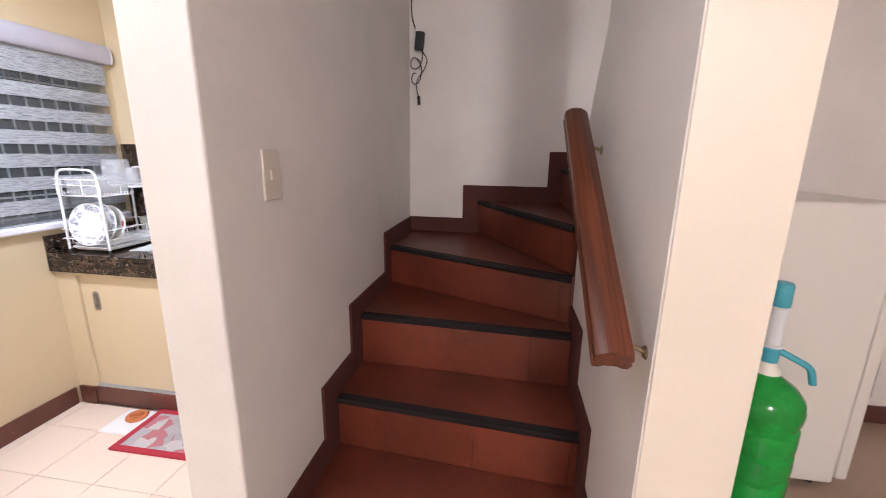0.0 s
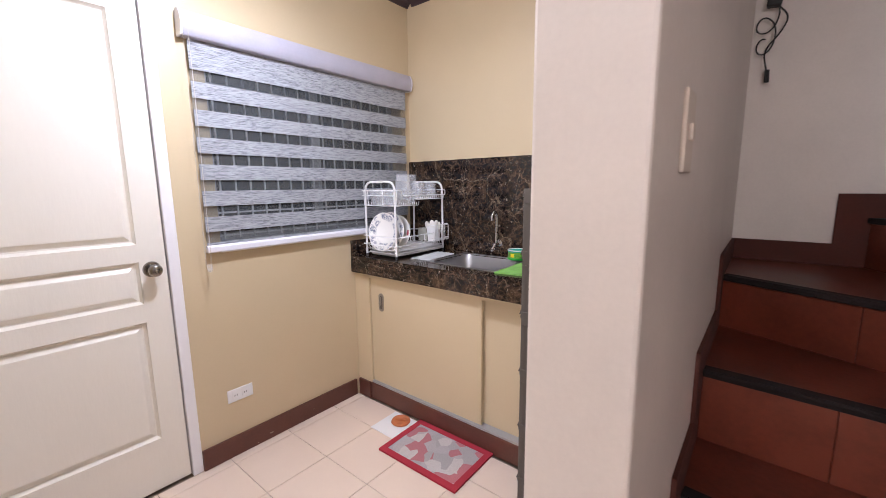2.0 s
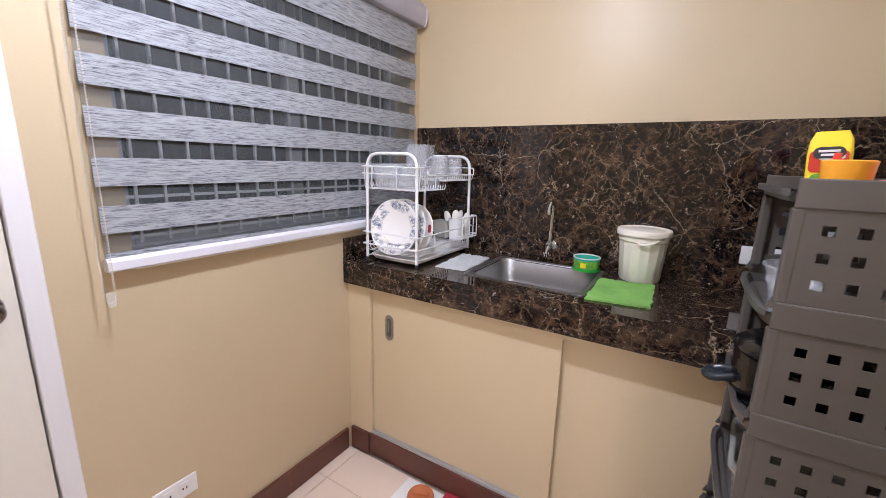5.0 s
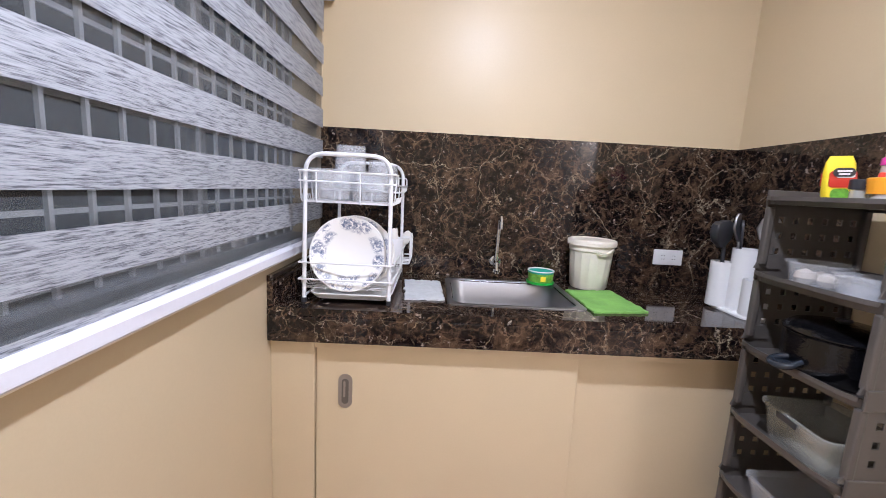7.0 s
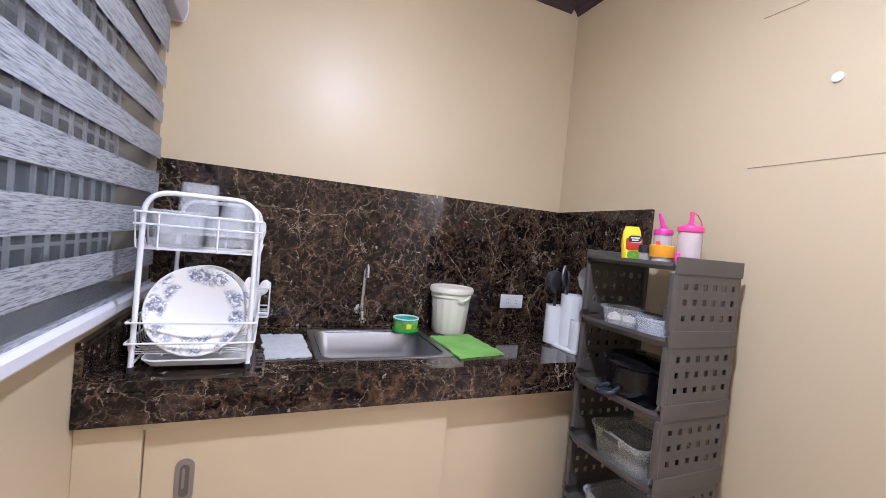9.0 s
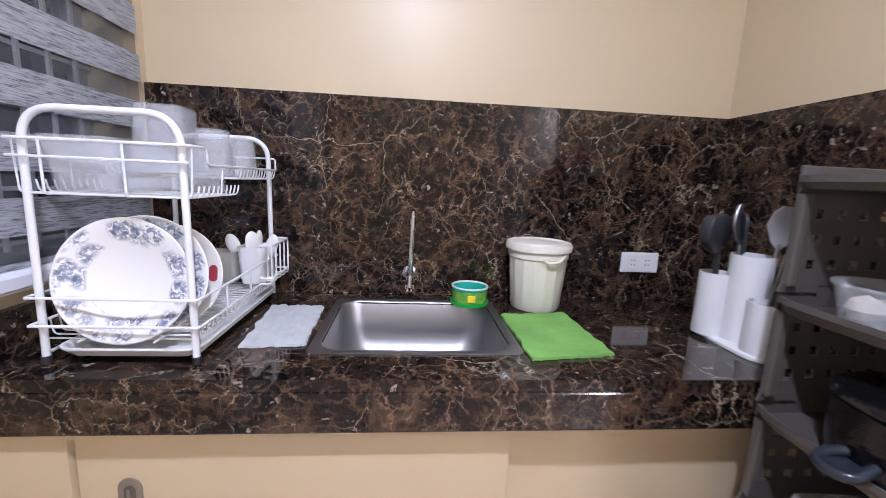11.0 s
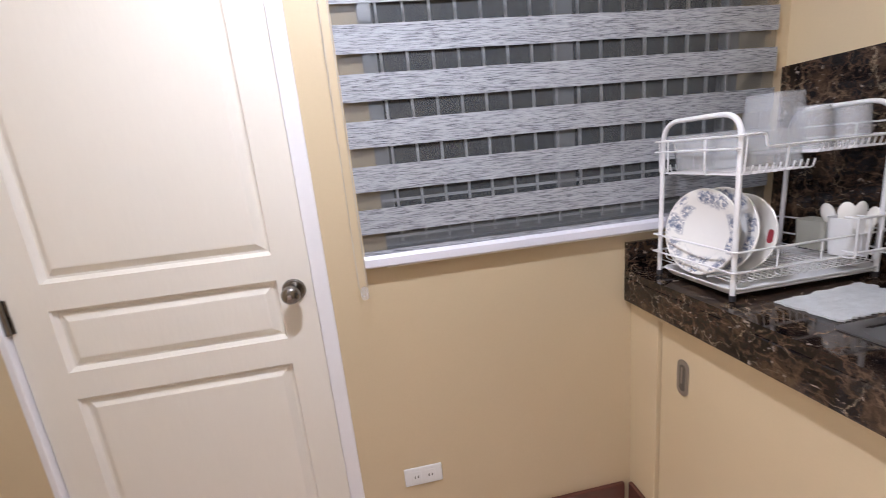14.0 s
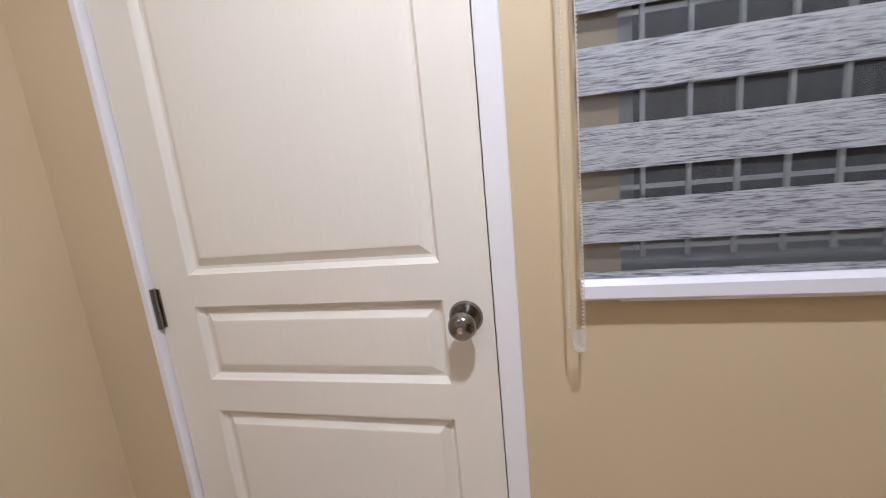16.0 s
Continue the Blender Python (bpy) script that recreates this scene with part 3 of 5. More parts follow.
# ---- window and grille ----
def window():
    w = tagged(new("window_1"), "dark aluminium sliding window at night behind a steel grille", "window", kind="structure")
    x = XW - 0.105
    t = 0.04
    for a in ((x - 0.02, WY0, WZ0, x + 0.02, WY0 + t, WZ1), (x - 0.02, WY1 - t, WZ0, x + 0.02, WY1, WZ1), (x - 0.02, WY0 + t, WZ0, x + 0.02, WY1 - t, WZ0 + t), (x - 0.02, WY0 + t, WZ1 - t, x + 0.02, WY1 - t, WZ1)):
        part("window_frame", box(*a, 0.003), ALU, w, "grey aluminium frame")
    mid = (WY0 + WY1) / 2
    part("mullion", box(x - 0.015, mid - 0.028, WZ0 + t, x + 0.015, mid + 0.028, WZ1 - t, 0.003), ALU, w, "grey aluminium meeting stile")
    for a, b in ((WY0 + t, mid - 0.028), (mid + 0.028, WY1 - t)):
        g = part("pane", box(x - 0.0025, a, WZ0 + t, x + 0.0025, b, WZ1 - t), PANE, w)
        g.visible_shadow = False
    part("window_sill", box(XW - 0.149, WY0, WZ0, XW - 0.004, WY1, WZ0 + 0.004), ALU, w, "grey sill")
    y = WY0 + 0.05
    while y < WY1 - 0.05:
        part("bar", box(x + 0.031, y - 0.0035, WZ0 + 0.015, x + 0.038, y + 0.0035, WZ1 - 0.01), GRILLE, w)
        y += 0.0700
    for z in (1.03, 1.135, 1.295, 1.41, 1.55, 1.70, 1.82):
        part("crossbar", box(x + 0.026, WY0 + 0.005, z - 0.004, x + 0.030, WY1 - 0.005, z + 0.004), GRILLE, w)
    # Sheet added behind the panes, its dark colour standing in for the unlit night.
    structure("night_backdrop", box(XW - 1.2, -0.5, 0, XW - 1.15, 3.2, 3.0), surface("night_dark", (0.03, 0.032, 0.038), 0.8, spread=0.4), "dark sheet added outside the window to stand in for the night", "backdrop")


window()


# ---- roller blind ----
def blind():
    b = thing("roller_blind", pose(0, 0, 0), "grey zebra roller blind lowered over the window", "blind")
    y0, y1, x = 0.844, 2.085, XW + 0.018
    z0, pitch, h = 1.060, 0.1105, 0.0650
    head = [(XW + 0.002, 1.838), (XW + 0.002, 1.934), (XW + 0.02, 1.941), (XW + 0.040, 1.934), (XW + 0.054, 1.909), (XW + 0.057, 1.879), (XW + 0.05, 1.848), (XW + 0.044, 1.840)]
    hb = part("headrail", extrude(head, "y", y0 - 0.022, y1 + 0.022, bevel=0.002), CASSETTE, b, "lilac-grey aluminium cassette", smooth=True)
    for y in (y0 - 0.03, y1 + 0.022):
        part("end_cap", extrude([(XW + 0.002 + (u - XW - 0.002) * 1.04, v) for u, v in head], "y", y, y + 0.008), BLINDRAIL, b, "pale plastic end cap")
    for i in range(7):
        z = z0 + pitch * i
        top = h if i < 6 else 1.846 - z
        bm = bmesh.new()
        n = 24
        rows = []
        for k, (dx, zz) in enumerate(((0, z), (0, z + top), (-0.0012, z + top), (-0.0012, z))):
            rows.append([bm.verts.new((x + dx + 0.0012 * math.sin(j * 0.9 + i * 2.1), y0 + (y1 - y0) * j / n, zz)) for j in range(n + 1)])
        for k in range(4):
            for j in range(n):
                bm.faces.new((rows[k][j], rows[k][j + 1], rows[(k + 1) % 4][j + 1], rows[(k + 1) % 4][j]))
        part("band", bm, BLIND, b)
    part("net", box(x - 0.007, y0, 1.000, x - 0.006, y1, 1.85), NET, b, "see-through grey net between the bands")
    part("band", box(x - 0.001, y0, 1.000, x, y1, 1.014), BLIND, b)
    part("bottom_rail", extrude([(x - 0.012, 0.974), (x - 0.012, 0.994), (x - 0.006, 1.002), (x + 0.007, 1.002), (x + 0.014, 0.994), (x + 0.014, 0.974), (x + 0.010, 0.970), (x - 0.008, 0.970)], "y", y0 - 0.004, y1 + 0.004), BLINDRAIL, b, "lilac-white aluminium bottom rail", smooth=True)
    part("rail_lip", box(x - 0.006, y0 + 0.055, 0.9655, x + 0.006, y1 - 0.03, 0.9705), IVORYPLASTIC, b, "thin ivory plastic strip under the rail")
    cord = bmesh.new()
    xc = XW + 0.050
    for dy in (-0.003, -0.024):
        for k in range(145):
            z = 1.87 - 0.0065 * k
            bmesh.ops.create_icosphere(cord, subdivisions=1, radius=0.0019, matrix=Matrix.Translation((xc, y0 + dy + 0.002 * math.sin(k * 0.03), z)))
    tube([(xc, y0 - 0.003, 1.87), (xc, y0 - 0.002, 0.925), (xc, y0 - 0.006, 0.908), (xc, y0 - 0.014, 0.902), (xc, y0 - 0.021, 0.908), (xc, y0 - 0.024, 0.925), (xc, y0 - 0.024, 1.87)], 0.0008, 5, bm=cord)
    part("tensioner", extrude([(y0 - 0.012 + u, 0.912 + v) for u, v in rounded(0.020, 0.036, 0.0095)], "x", xc - 0.003, xc + 0.003), CLEARPLASTIC, b, "clear plastic chain weight")
    part("bead_chain", cord, surface("clouded_bead_plastic", (0.56, 0.52, 0.46), 0.35, spread=0.1, big=20), b, "thin ivory bead chain loop")


blind()


# ---- counter, splash, cabinet ----
SINK = (-1.743, -1.314, 1.714, 2.066)      # outer rim
bm = bmesh.new()
cx0, cx1, cy0, cy1 = SINK[0] + 0.02, SINK[1] - 0.02, SINK[2] + 0.02, SINK[3] - 0.02
perforated(sorted({XW, cx0, cx1, XE}), sorted({1.615, cy0, cy1, YN}), lambda i, j: not (i == 1 and j == 1), 0.022, lambda u, v, w: (u, v, 0.828 + w), bm=bm)
counter = tagged(part("worktop", bm, MARBLE), "dark brown veined marble worktop with a set-in sink", "worktop", kind="structure")
part("front_edge", box(XW, 1.612, 0.752, XE, 1.634, 0.8275, 0.004), MARBLE, counter, "deep marble front edge")
tagged(part("backsplash", box(XW, YN - 0.014, 0.8505, XE - 0.014, YN - 0.0005, 1.403, 0.001), MARBLE), "dark brown veined marble splashback", "splashback", kind="structure")
tagged(part("side_splash", box(XE - 0.014, 1.607, 0.8505, XE - 0.0005, YN - 0.0005, 1.403, 0.001), MARBLE), "dark brown veined marble splashback on the partition", "splashback", kind="structure")
tagged(part("side_splash", box(XW + 0.0005, 1.615, 0.8505, XW + 0.016, YN - 0.0145, 0.937, 0.001), MARBLE), "low marble upstand under the window", "splashback", kind="structure")


def cabinet():
    c = thing("base_cabinet", pose(0, 0, 0), "cream painted base cabinet with two sliding doors under the worktop", "cabinet")
    part("end_panel", box(XW, 1.637, FZ, -2.118, 2.10, 0.7515, 0.002), CREAM, c)
    part("door", box(-2.116, 1.650, 0.099, -1.350, 1.666, 0.727, 0.002), CREAM, c, "cream painted sliding door")
    part("door", box(-1.385, 1.676, 0.099, XE, 1.692, 0.727, 0.002), CREAM, c, "cream painted sliding door set behind")
    part("head_rail", box(-2.118, 1.638, 0.728, XE, 1.70, 0.7515, 0.001), CREAM, c)
    part("track", box(-2.118, 1.636, 0.0865, XE, 1.70, 0.0985, 0.001), ALU, c, "grey aluminium door track")
    part("plinth", box(XW + 0.014, 1.622, FZ, -2.128, 1.637, 0.0855, 0.003, bm=box(-2.129, 1.632, FZ, XE, 1.66, 0.086, 0.003)), BROWN, c, "dark brown painted plinth")
    for dx, y in ((-2.031, 1.650), (-0.71, 1.676)):
        pull = extrude([(dx + u, 0.593 + v) for u, v in rounded(0.040, 0.105, 0.0195)], "y", y - 0.003, y - 0.0002)
        h = part("handle", pull, PULLSTEEL, c, "oval recessed satin steel finger pull")
        # Flat plate in darker steel; the groove's shade is put into its colour.
        part("recess", extrude([(dx + u, 0.593 + v) for u, v in rounded(0.020, 0.078, 0.0098)], "y", y - 0.0036, y - 0.0031), PULLSHADE, h)
        part("lip", extrude([(dx + u, 0.593 + v) for u, v in rounded(0.041, 0.106, 0.020)], "y", y - 0.0012, y - 0.0004), PULLSTEEL, h)
        part("lip", extrude([(dx - 0.002 + u, 0.600 + v) for u, v in rounded(0.006, 0.050, 0.0028)], "y", y - 0.0044, y - 0.0037), PULLSTEEL, h)


cabinet()


def sink():
    s = thing("kitchen_sink", pose((SINK[0] + SINK[1]) / 2, (SINK[2] + SINK[3]) / 2, 0.8505), "brushed stainless steel sink set into the worktop", "sink")
    w, d = SINK[1] - SINK[0], SINK[3] - SINK[2]
    rings = [(rounded(w, d, 0.015), 0.0), (rounded(w, d, 0.015), 0.003), (rounded(w - 0.012, d - 0.012, 0.015), 0.0035), (rounded(w - 0.034, d - 0.034, 0.045), 0.0015),
             (rounded(w - 0.044, d - 0.044, 0.05), -0.008), (rounded(w - 0.054, d - 0.054, 0.055), -0.075), (rounded(w - 0.064, d - 0.064, 0.058), -0.100), (rounded(w - 0.084, d - 0.084, 0.060), -0.122), (rounded(w - 0.115, d - 0.115, 0.060), -0.139), (rounded(w - 0.155, d - 0.155, 0.055), -0.149), (rounded(w - 0.21, d - 0.21, 0.05), -0.153), (rounded(0.09, 0.09, 0.0449), -0.156)]
    part("basin", loft(rings, cap=(False, True)), STEEL, s, smooth=True)
    part("drain", lathe([(0, -0.152), (0.02, -0.152), (0.034, -0.155), (0.042, -0.158), (0, -0.159)], 28), CHROME, s, "round chrome strainer", smooth=True)


sink()


def faucet():
    f = thing("faucet", pose(-1.545, YN - 0.0145, 0.918), "slim chrome wall faucet with a swan neck above the sink", "faucet")
    part("wall_plate", lathe([(0, 0.008), (0.014, 0.008), (0.022, 0.004), (0.0235, 0.0), (0, 0)], 28), CHROME, f, "round chrome wall plate", pose(0, 0, 0, 90, 0, 0), smooth=True)
    part("body", tube([(0, -0.002, 0), (0, -0.030, -0.002), (0, -0.052, -0.006)], 0.0115, 18, bm=lathe([(0, 0.014), (0.0095, 0.014), (0.0125, 0.010), (0.0125, -0.012), (0.009, -0.016), (0, -0.016)], 20, bm=None)), CHROME, f, smooth=True)
    part("spout", tube(bend([(0, -0.030, 0.004), (0.001, -0.030, 0.050), (0.003, -0.031, 0.135), (0.004, -0.034, 0.172), (0.004, -0.058, 0.188), (0.003, -0.078, 0.168), (0.003, -0.080, 0.158)], 0.03), 0.0075, 12), CHROME, f, "thin curved chrome spout", smooth=True)
    part("nozzle", tube([(0.003, -0.079, 0.164), (0.003, -0.081, 0.136)], 0.0098, 14), CHROME, f, smooth=True)
    k = part("knob", tube([(0, -0.048, -0.004), (-0.001, -0.060, -0.016), (-0.001, -0.070, -0.030)], 0.010, 10, taper=[1.0, 0.8, 1.05]), CHROME, f, "small ribbed chrome turn knob", smooth=True)
    for i in range(6):
        a = i * math.pi / 3
        part("rib", tube([(-0.001 + 0.0095 * math.cos(a), -0.064 + 0.005 * math.sin(a), -0.021 + 0.008 * math.sin(a)), (-0.001 + 0.0100 * math.cos(a), -0.070 + 0.005 * math.sin(a), -0.031 + 0.008 * math.sin(a))], 0.0026, 6), CHROME, k)

faucet()


def outlet(m, label, slots, w=0.0016, h=0.004):
    o = thing("wall_outlet", m, label, "outlet")
    part("plate", box(-0.059, -0.006, -0.031, 0.059, 0.0, 0.031, 0.003), WHITEPLASTIC, o)
    for sx in (-0.022, 0.022):
        so = part("socket", box(sx - 0.015, -0.0075, -0.019, sx + 0.015, -0.0058, 0.019, 0.001), WHITEPLASTIC, o)
        for dz in slots:
            for dx in (-0.005, 0.005):
                part("slot", box(sx + dx - w, -0.0079, dz - h, sx + dx + w, -0.0074, dz + h), HOLE, so)


outlet(pose(-0.848, YN - 0.0145, 0.968), "white double wall outlet on the marble splashback", (0.007, -0.007), 0.0014, 0.0018)
outlet(pose(XW + 0.0002, 0.926, 0.283, 0, 0, 90), "white double wall outlet low on the cream wall", (0.0,))

sw = thing("light_switch", pose(SX0 + 0.0002, 0.847, 1.320, 0, 0, 90), "ivory wall switch with one rocker beside the stairs", "switch")
SWITCHPLASTIC = surface("beige_plastic", (0.68, 0.60, 0.52), 0.4, spread=0.05, big=8)
part("plate", box(-0.034, -0.007, -0.058, 0.034, 0.0, 0.058, 0.003), SWITCHPLASTIC, sw)
part("rocker", box(-0.011, -0.012, -0.012, 0.011, -0.0065, 0.012, 0.002), SWITCHPLASTIC, sw)


# ---- stairs ----
RISE = 0.186
LEVELS = [FZ, 0.186, 0.370, 0.555, 0.757, 0.937, 1.116, 1.302, 1.488]      # top of each step
STEPS = [(1, 0.60, 0.60), (2, 0.865, 0.80), (3, 1.125, 1.060), (4, 1.374, 1.330)]


def stairs():
    s = tagged(new("staircase"), "winding staircase painted red-brown with dark nosings", "stairs", kind="structure")
    def step(outline, k, nose):
        z = LEVELS[k]
        rise = z - LEVELS[k - 1]
        st = part("step", extrude(outline, "z", FZ, z), STAIR, s)
        a, b = Vector((*nose[0], z)), Vector((*nose[1], z))
        d = (b - a).normalized()
        out = Vector((d.y, -d.x, 0))
        bm = bmesh.new()
        prof = [(0.014, 0.003), (0.016, -0.004), (0.014, -0.016), (0.0, -0.019), (0.0, 0.0), (-0.020, 0.0005), (-0.020, 0.003)]
        lo = [bm.verts.new(a + d * 0.012 + out * u + Vector((0, 0, v))) for u, v in prof]
        hi = [bm.verts.new(b - d * 0.012 + out * u + Vector((0, 0, v))) for u, v in prof]
        bm.faces.new(lo)
        bm.faces.new(hi[::-1])
        for i in range(len(prof)):
            j = (i + 1) % len(prof)
            bm.faces.new((lo[i], lo[j], hi[j], hi[i]))
        part("nosing", bm, NOSING, st, "black rubber nosing strip")
        length, at_, n = (b - a).length, 0.012, 0
        m = Matrix(((d.x, out.x, 0, a.x), (d.y, out.y, 0, a.y), (0, 0, 1, z), (0, 0, 0, 1)))
        while at_ < length - 0.02:
            w = min((0.17, 0.30, 0.30, 0.30)[n % 4] + 0.09 * ((k * 7) % 3), length - 0.012 - at_)
            part("riser_tile", box(at_ + 0.001, 0.0002, -rise + 0.004, at_ + w - 0.001, 0.005, -0.02, 0.001), STAIRTILE, st, at=m)
            at_ += w
            n += 1
    W, E = SX0, SX1
    noses = {k: ((W, w), (E, e)) for k, w, e in STEPS}
    noses[5] = ((W, 1.80), (E, 1.425))
    for k in (1, 2, 3, 4):
        step([noses[k][0], noses[k][1], noses[k + 1][1], noses[k + 1][0]], k, noses[k])
    step([(W, 1.80), (E, 1.425), (E, 1.47), (-0.075, SYN), (W, SYN)], 5, ((W, 1.80), (E, 1.425)))
    step([(-0.075, SYN), (E, 1.47), (E + 0.02, 1.48), (0.37, SYN)], 6, ((-0.075, SYN), (E, 1.47)))
    x = 0.37
    for k in range(7, 9):
        step([(x, SYN), (x, 1.48), (x + 0.26, 1.48), (x + 0.26, SYN)], k, ((x, SYN), (x, 1.48)))
        x += 0.26
    def skirt(name, outline, axis, a, b):
        part(name, extrude(outline, axis, a, b, bevel=0.001), STAIRDARK, s, "dark red-brown stepped skirting")
    def stepped(xs, zs):
        out = [(xs[0], FZ)]
        for i, z in enumerate(zs):
            out += [(xs[i], z), (xs[i + 1], z)]
        return out + [(xs[-1], FZ)]
    z = [RISE * k + 0.088 for k in range(1, 8)]
    skirt("skirting", stepped([0.635, 0.775, 1.025, 1.272, 1.705, SYN - 0.012], z[:5]), "x", W, W + 0.010)
    skirt("skirting", stepped([0.635, 0.735, 0.975, 1.205, 1.42], z[:4]), "x", E - 0.010, E)
    skirt("skirting", stepped([W, -0.165, 0.292, 0.46], [z[4], z[5], z[6]]), "y", SYN - 0.010, SYN)


stairs()


def handrail():
    h = thing("handrail", pose(0, 0, 0), "varnished dark wooden handrail on metal brackets", "handrail")
    p, q = Vector((0.267, 0.613, 1.042)), Vector((0.267, 1.270, 1.489))
    d = (q - p).normalized()
    side, up = Vector((1, 0, 0)), Vector((1, 0, 0)).cross(d)
    prof = [(-0.030, -0.022), (-0.018, -0.022), (-0.012, -0.016), (0.012, -0.016), (0.018, -0.022), (0.030, -0.022), (0.035, -0.012), (0.030, -0.004), (0.035, 0.006), (0.032, 0.018), (0.018, 0.027), (0, 0.030), (-0.018, 0.027), (-0.030, 0.018), (-0.032, 0.006), (-0.027, -0.004), (-0.032, -0.012)]
    L = (q - p).length
    bm = bmesh.new()
    rings = []
    for s_, k in ((0, 0.96), (0.004, 1), (L - 0.012, 1), (L - 0.003, 0.93), (L, 0.8)):
        rings.append([bm.verts.new((u * k, s_, v * k)) for u, v in prof])
    for a, b in zip(rings, rings[1:]):
        for i in range(len(prof)):
            j = (i + 1) % len(prof)
            bm.faces.new((a[i], a[j], b[j], b[i]))
    bm.faces.new(rings[0])
    bm.faces.new(rings[-1][::-1])
    m = Matrix((( side.x, d.x, up.x, p.x), (side.y, d.y, up.y, p.y), (side.z, d.z, up.z, p.z), (0, 0, 0, 1)))
    part("rail", bm, RAILWOOD, h, at=m, smooth=True)
    for t in (0.10, 0.90):
        c = p + (q - p) * t
        br = part("bracket", tube(bend([c - up * 0.02, c - up * 0.045 + side * 0.02, (SX1, c.y, c.z - 0.055)], 0.02), 0.0045, 8), BRASS, h, "bent metal wall bracket", smooth=True)
        part("rosette", lathe([(0, 0.004), (0.010, 0.004), (0.013, 0.0), (0, 0)], 20), BRASS, br, at=pose(SX1, c.y, c.z - 0.055, 0, -90, 0))


handrail()


def adapter():
    a = thing("hanging_adapter", pose(-0.433, 2.19, 1.940), "small black power adapter with looped cable hanging on the wall", "adapter")
    part("case", box(-0.018, -0.016, -0.045, 0.026, 0.020, 0.045, 0.006), BLACKCABLE, a, at=pose(0.02, 0.005, 0, 0, 6, 0))
    lead = [(-0.02, 0.025, 0.45), (-0.022, 0.02, 0.25), (-0.02, 0.015, 0.12), (0.0, 0.01, 0.06)]
    part("cord", tube(bend(lead, 0.05), 0.003, 6), BLACKCABLE, a, "thin black lead")
    pts = []
    for i in range(40):
        t = i / 39
        ang = t * 4 * math.pi
        pts.append((0.005 + 0.035 * math.sin(ang) * (1 - 0.3 * t), 0.01 + 0.004 * math.sin(3 * ang), -0.05 - 0.15 * t + 0.045 * math.cos(ang)))
    part("loop", tube(pts, 0.0028, 6), BLACKCABLE, a, "looped black cable")
    part("cord", tube(bend([(0.03, 0.0, -0.04), (0.07, 0.0, -0.09), (0.05, 0.0, -0.14), (0.0, 0.0, -0.2), (0.02, 0.0, -0.28)], 0.05), 0.0028, 6), BLACKCABLE, a, "thin black lead")
    part("plug", tube([(0.02, 0, -0.27), (0.022, 0, -0.315)], 0.008, 8), BLACKCABLE, a, "small black plug")


adapter()


# ---- hall corner with fridge and water jug ----
def fridge():
    f = thing("refrigerator", pose(0.82, 1.66, FZ), "low white enamelled refrigerator seen from the side", "refrigerator")
    part("body", box(0, 0, 0.03, 0.70, 0.54, 1.235, 0.012), FRIDGE, f)
    d = part("door", box(0.704, 0.004, 0.05, 0.755, 0.536, 1.23, 0.014), FRIDGE, f)
    part("handle", tube(bend([(0.755, 0.06, 0.40), (0.785, 0.06, 0.42), (0.785, 0.06, 0.60), (0.755, 0.06, 0.62)], 0.02), 0.011, 10), GREYPLASTIC, d, "grey bar handle", smooth=True)
    for x in (0.05, 0.64):
        for y in (0.05, 0.48):
            part("foot", lathe([(0, 0), (0.02, 0), (0.02, 0.032), (0, 0.032)], 14), DARKPLASTIC, f, at=pose(x, y, 0))


fridge()


def jug():
    j = thing("water_jug", pose(1.060, 1.49, FZ), "green ribbed plastic water jug standing on the floor", "water jug")
    prof = [(0, 0.0), (0.11, 0.0), (0.128, 0.012)]
    for i in range(4):
        z = 0.03 + i * 0.105
        prof += [(0.134, z), (0.136, z + 0.040), (0.134, z + 0.078), (0.122, z + 0.088), (0.122, z + 0.096)]
    prof += [(0.136, 0.465), (0.138, 0.500), (0.130, 0.540), (0.105, 0.572), (0.066, 0.600), (0.046, 0.615), (0.044, 0.622), (0, 0.622)]
    part("body", lathe(prof, 48), JUGGREEN, j, smooth=True)
    part("neck", lathe([(0, 0.623), (0.048, 0.623), (0.047, 0.632), (0.030, 0.652), (0.028, 0.664), (0, 0.664)], 28), IVORYPLASTIC, j, "cream plastic neck", smooth=True)
    p = thing("water_pump", pose(1.060, 1.49, FZ + 0.665), "sky-blue and white hand pump on the water jug", "pump")
    part("collar", lathe([(0, 0), (0.030, 0), (0.032, 0.05), (0.026, 0.058), (0, 0.058)], 24), SKYPLASTIC, p, "sky-blue collar", smooth=True)
    part("barrel", lathe([(0, 0.058), (0.034, 0.058), (0.034, 0.066), (0.029, 0.070), (0.028, 0.205), (0.033, 0.208), (0.033, 0.214), (0, 0.214)], 24), WHITEPLASTIC, p, "white pump barrel", smooth=True)
    part("plunger", lathe([(0, 0.214), (0.030, 0.214), (0.032, 0.225), (0.031, 0.292), (0.026, 0.300), (0, 0.300)], 24), SKYPLASTIC, p, "sky-blue push button", smooth=True)
    part("spout", tube(bend([(0.02, 0, 0.045), (0.085, -0.02, 0.015), (0.125, -0.03, -0.005), (0.138, -0.035, -0.065)], 0.03), 0.012, 12), SKYPLASTIC, p, "sky-blue curved spout", smooth=True)


jug()


# ---- dish rack and what stands in it ----
RX, RY, RZ = -2.037, 1.670, 0.8515       # middle of the front legs on the worktop


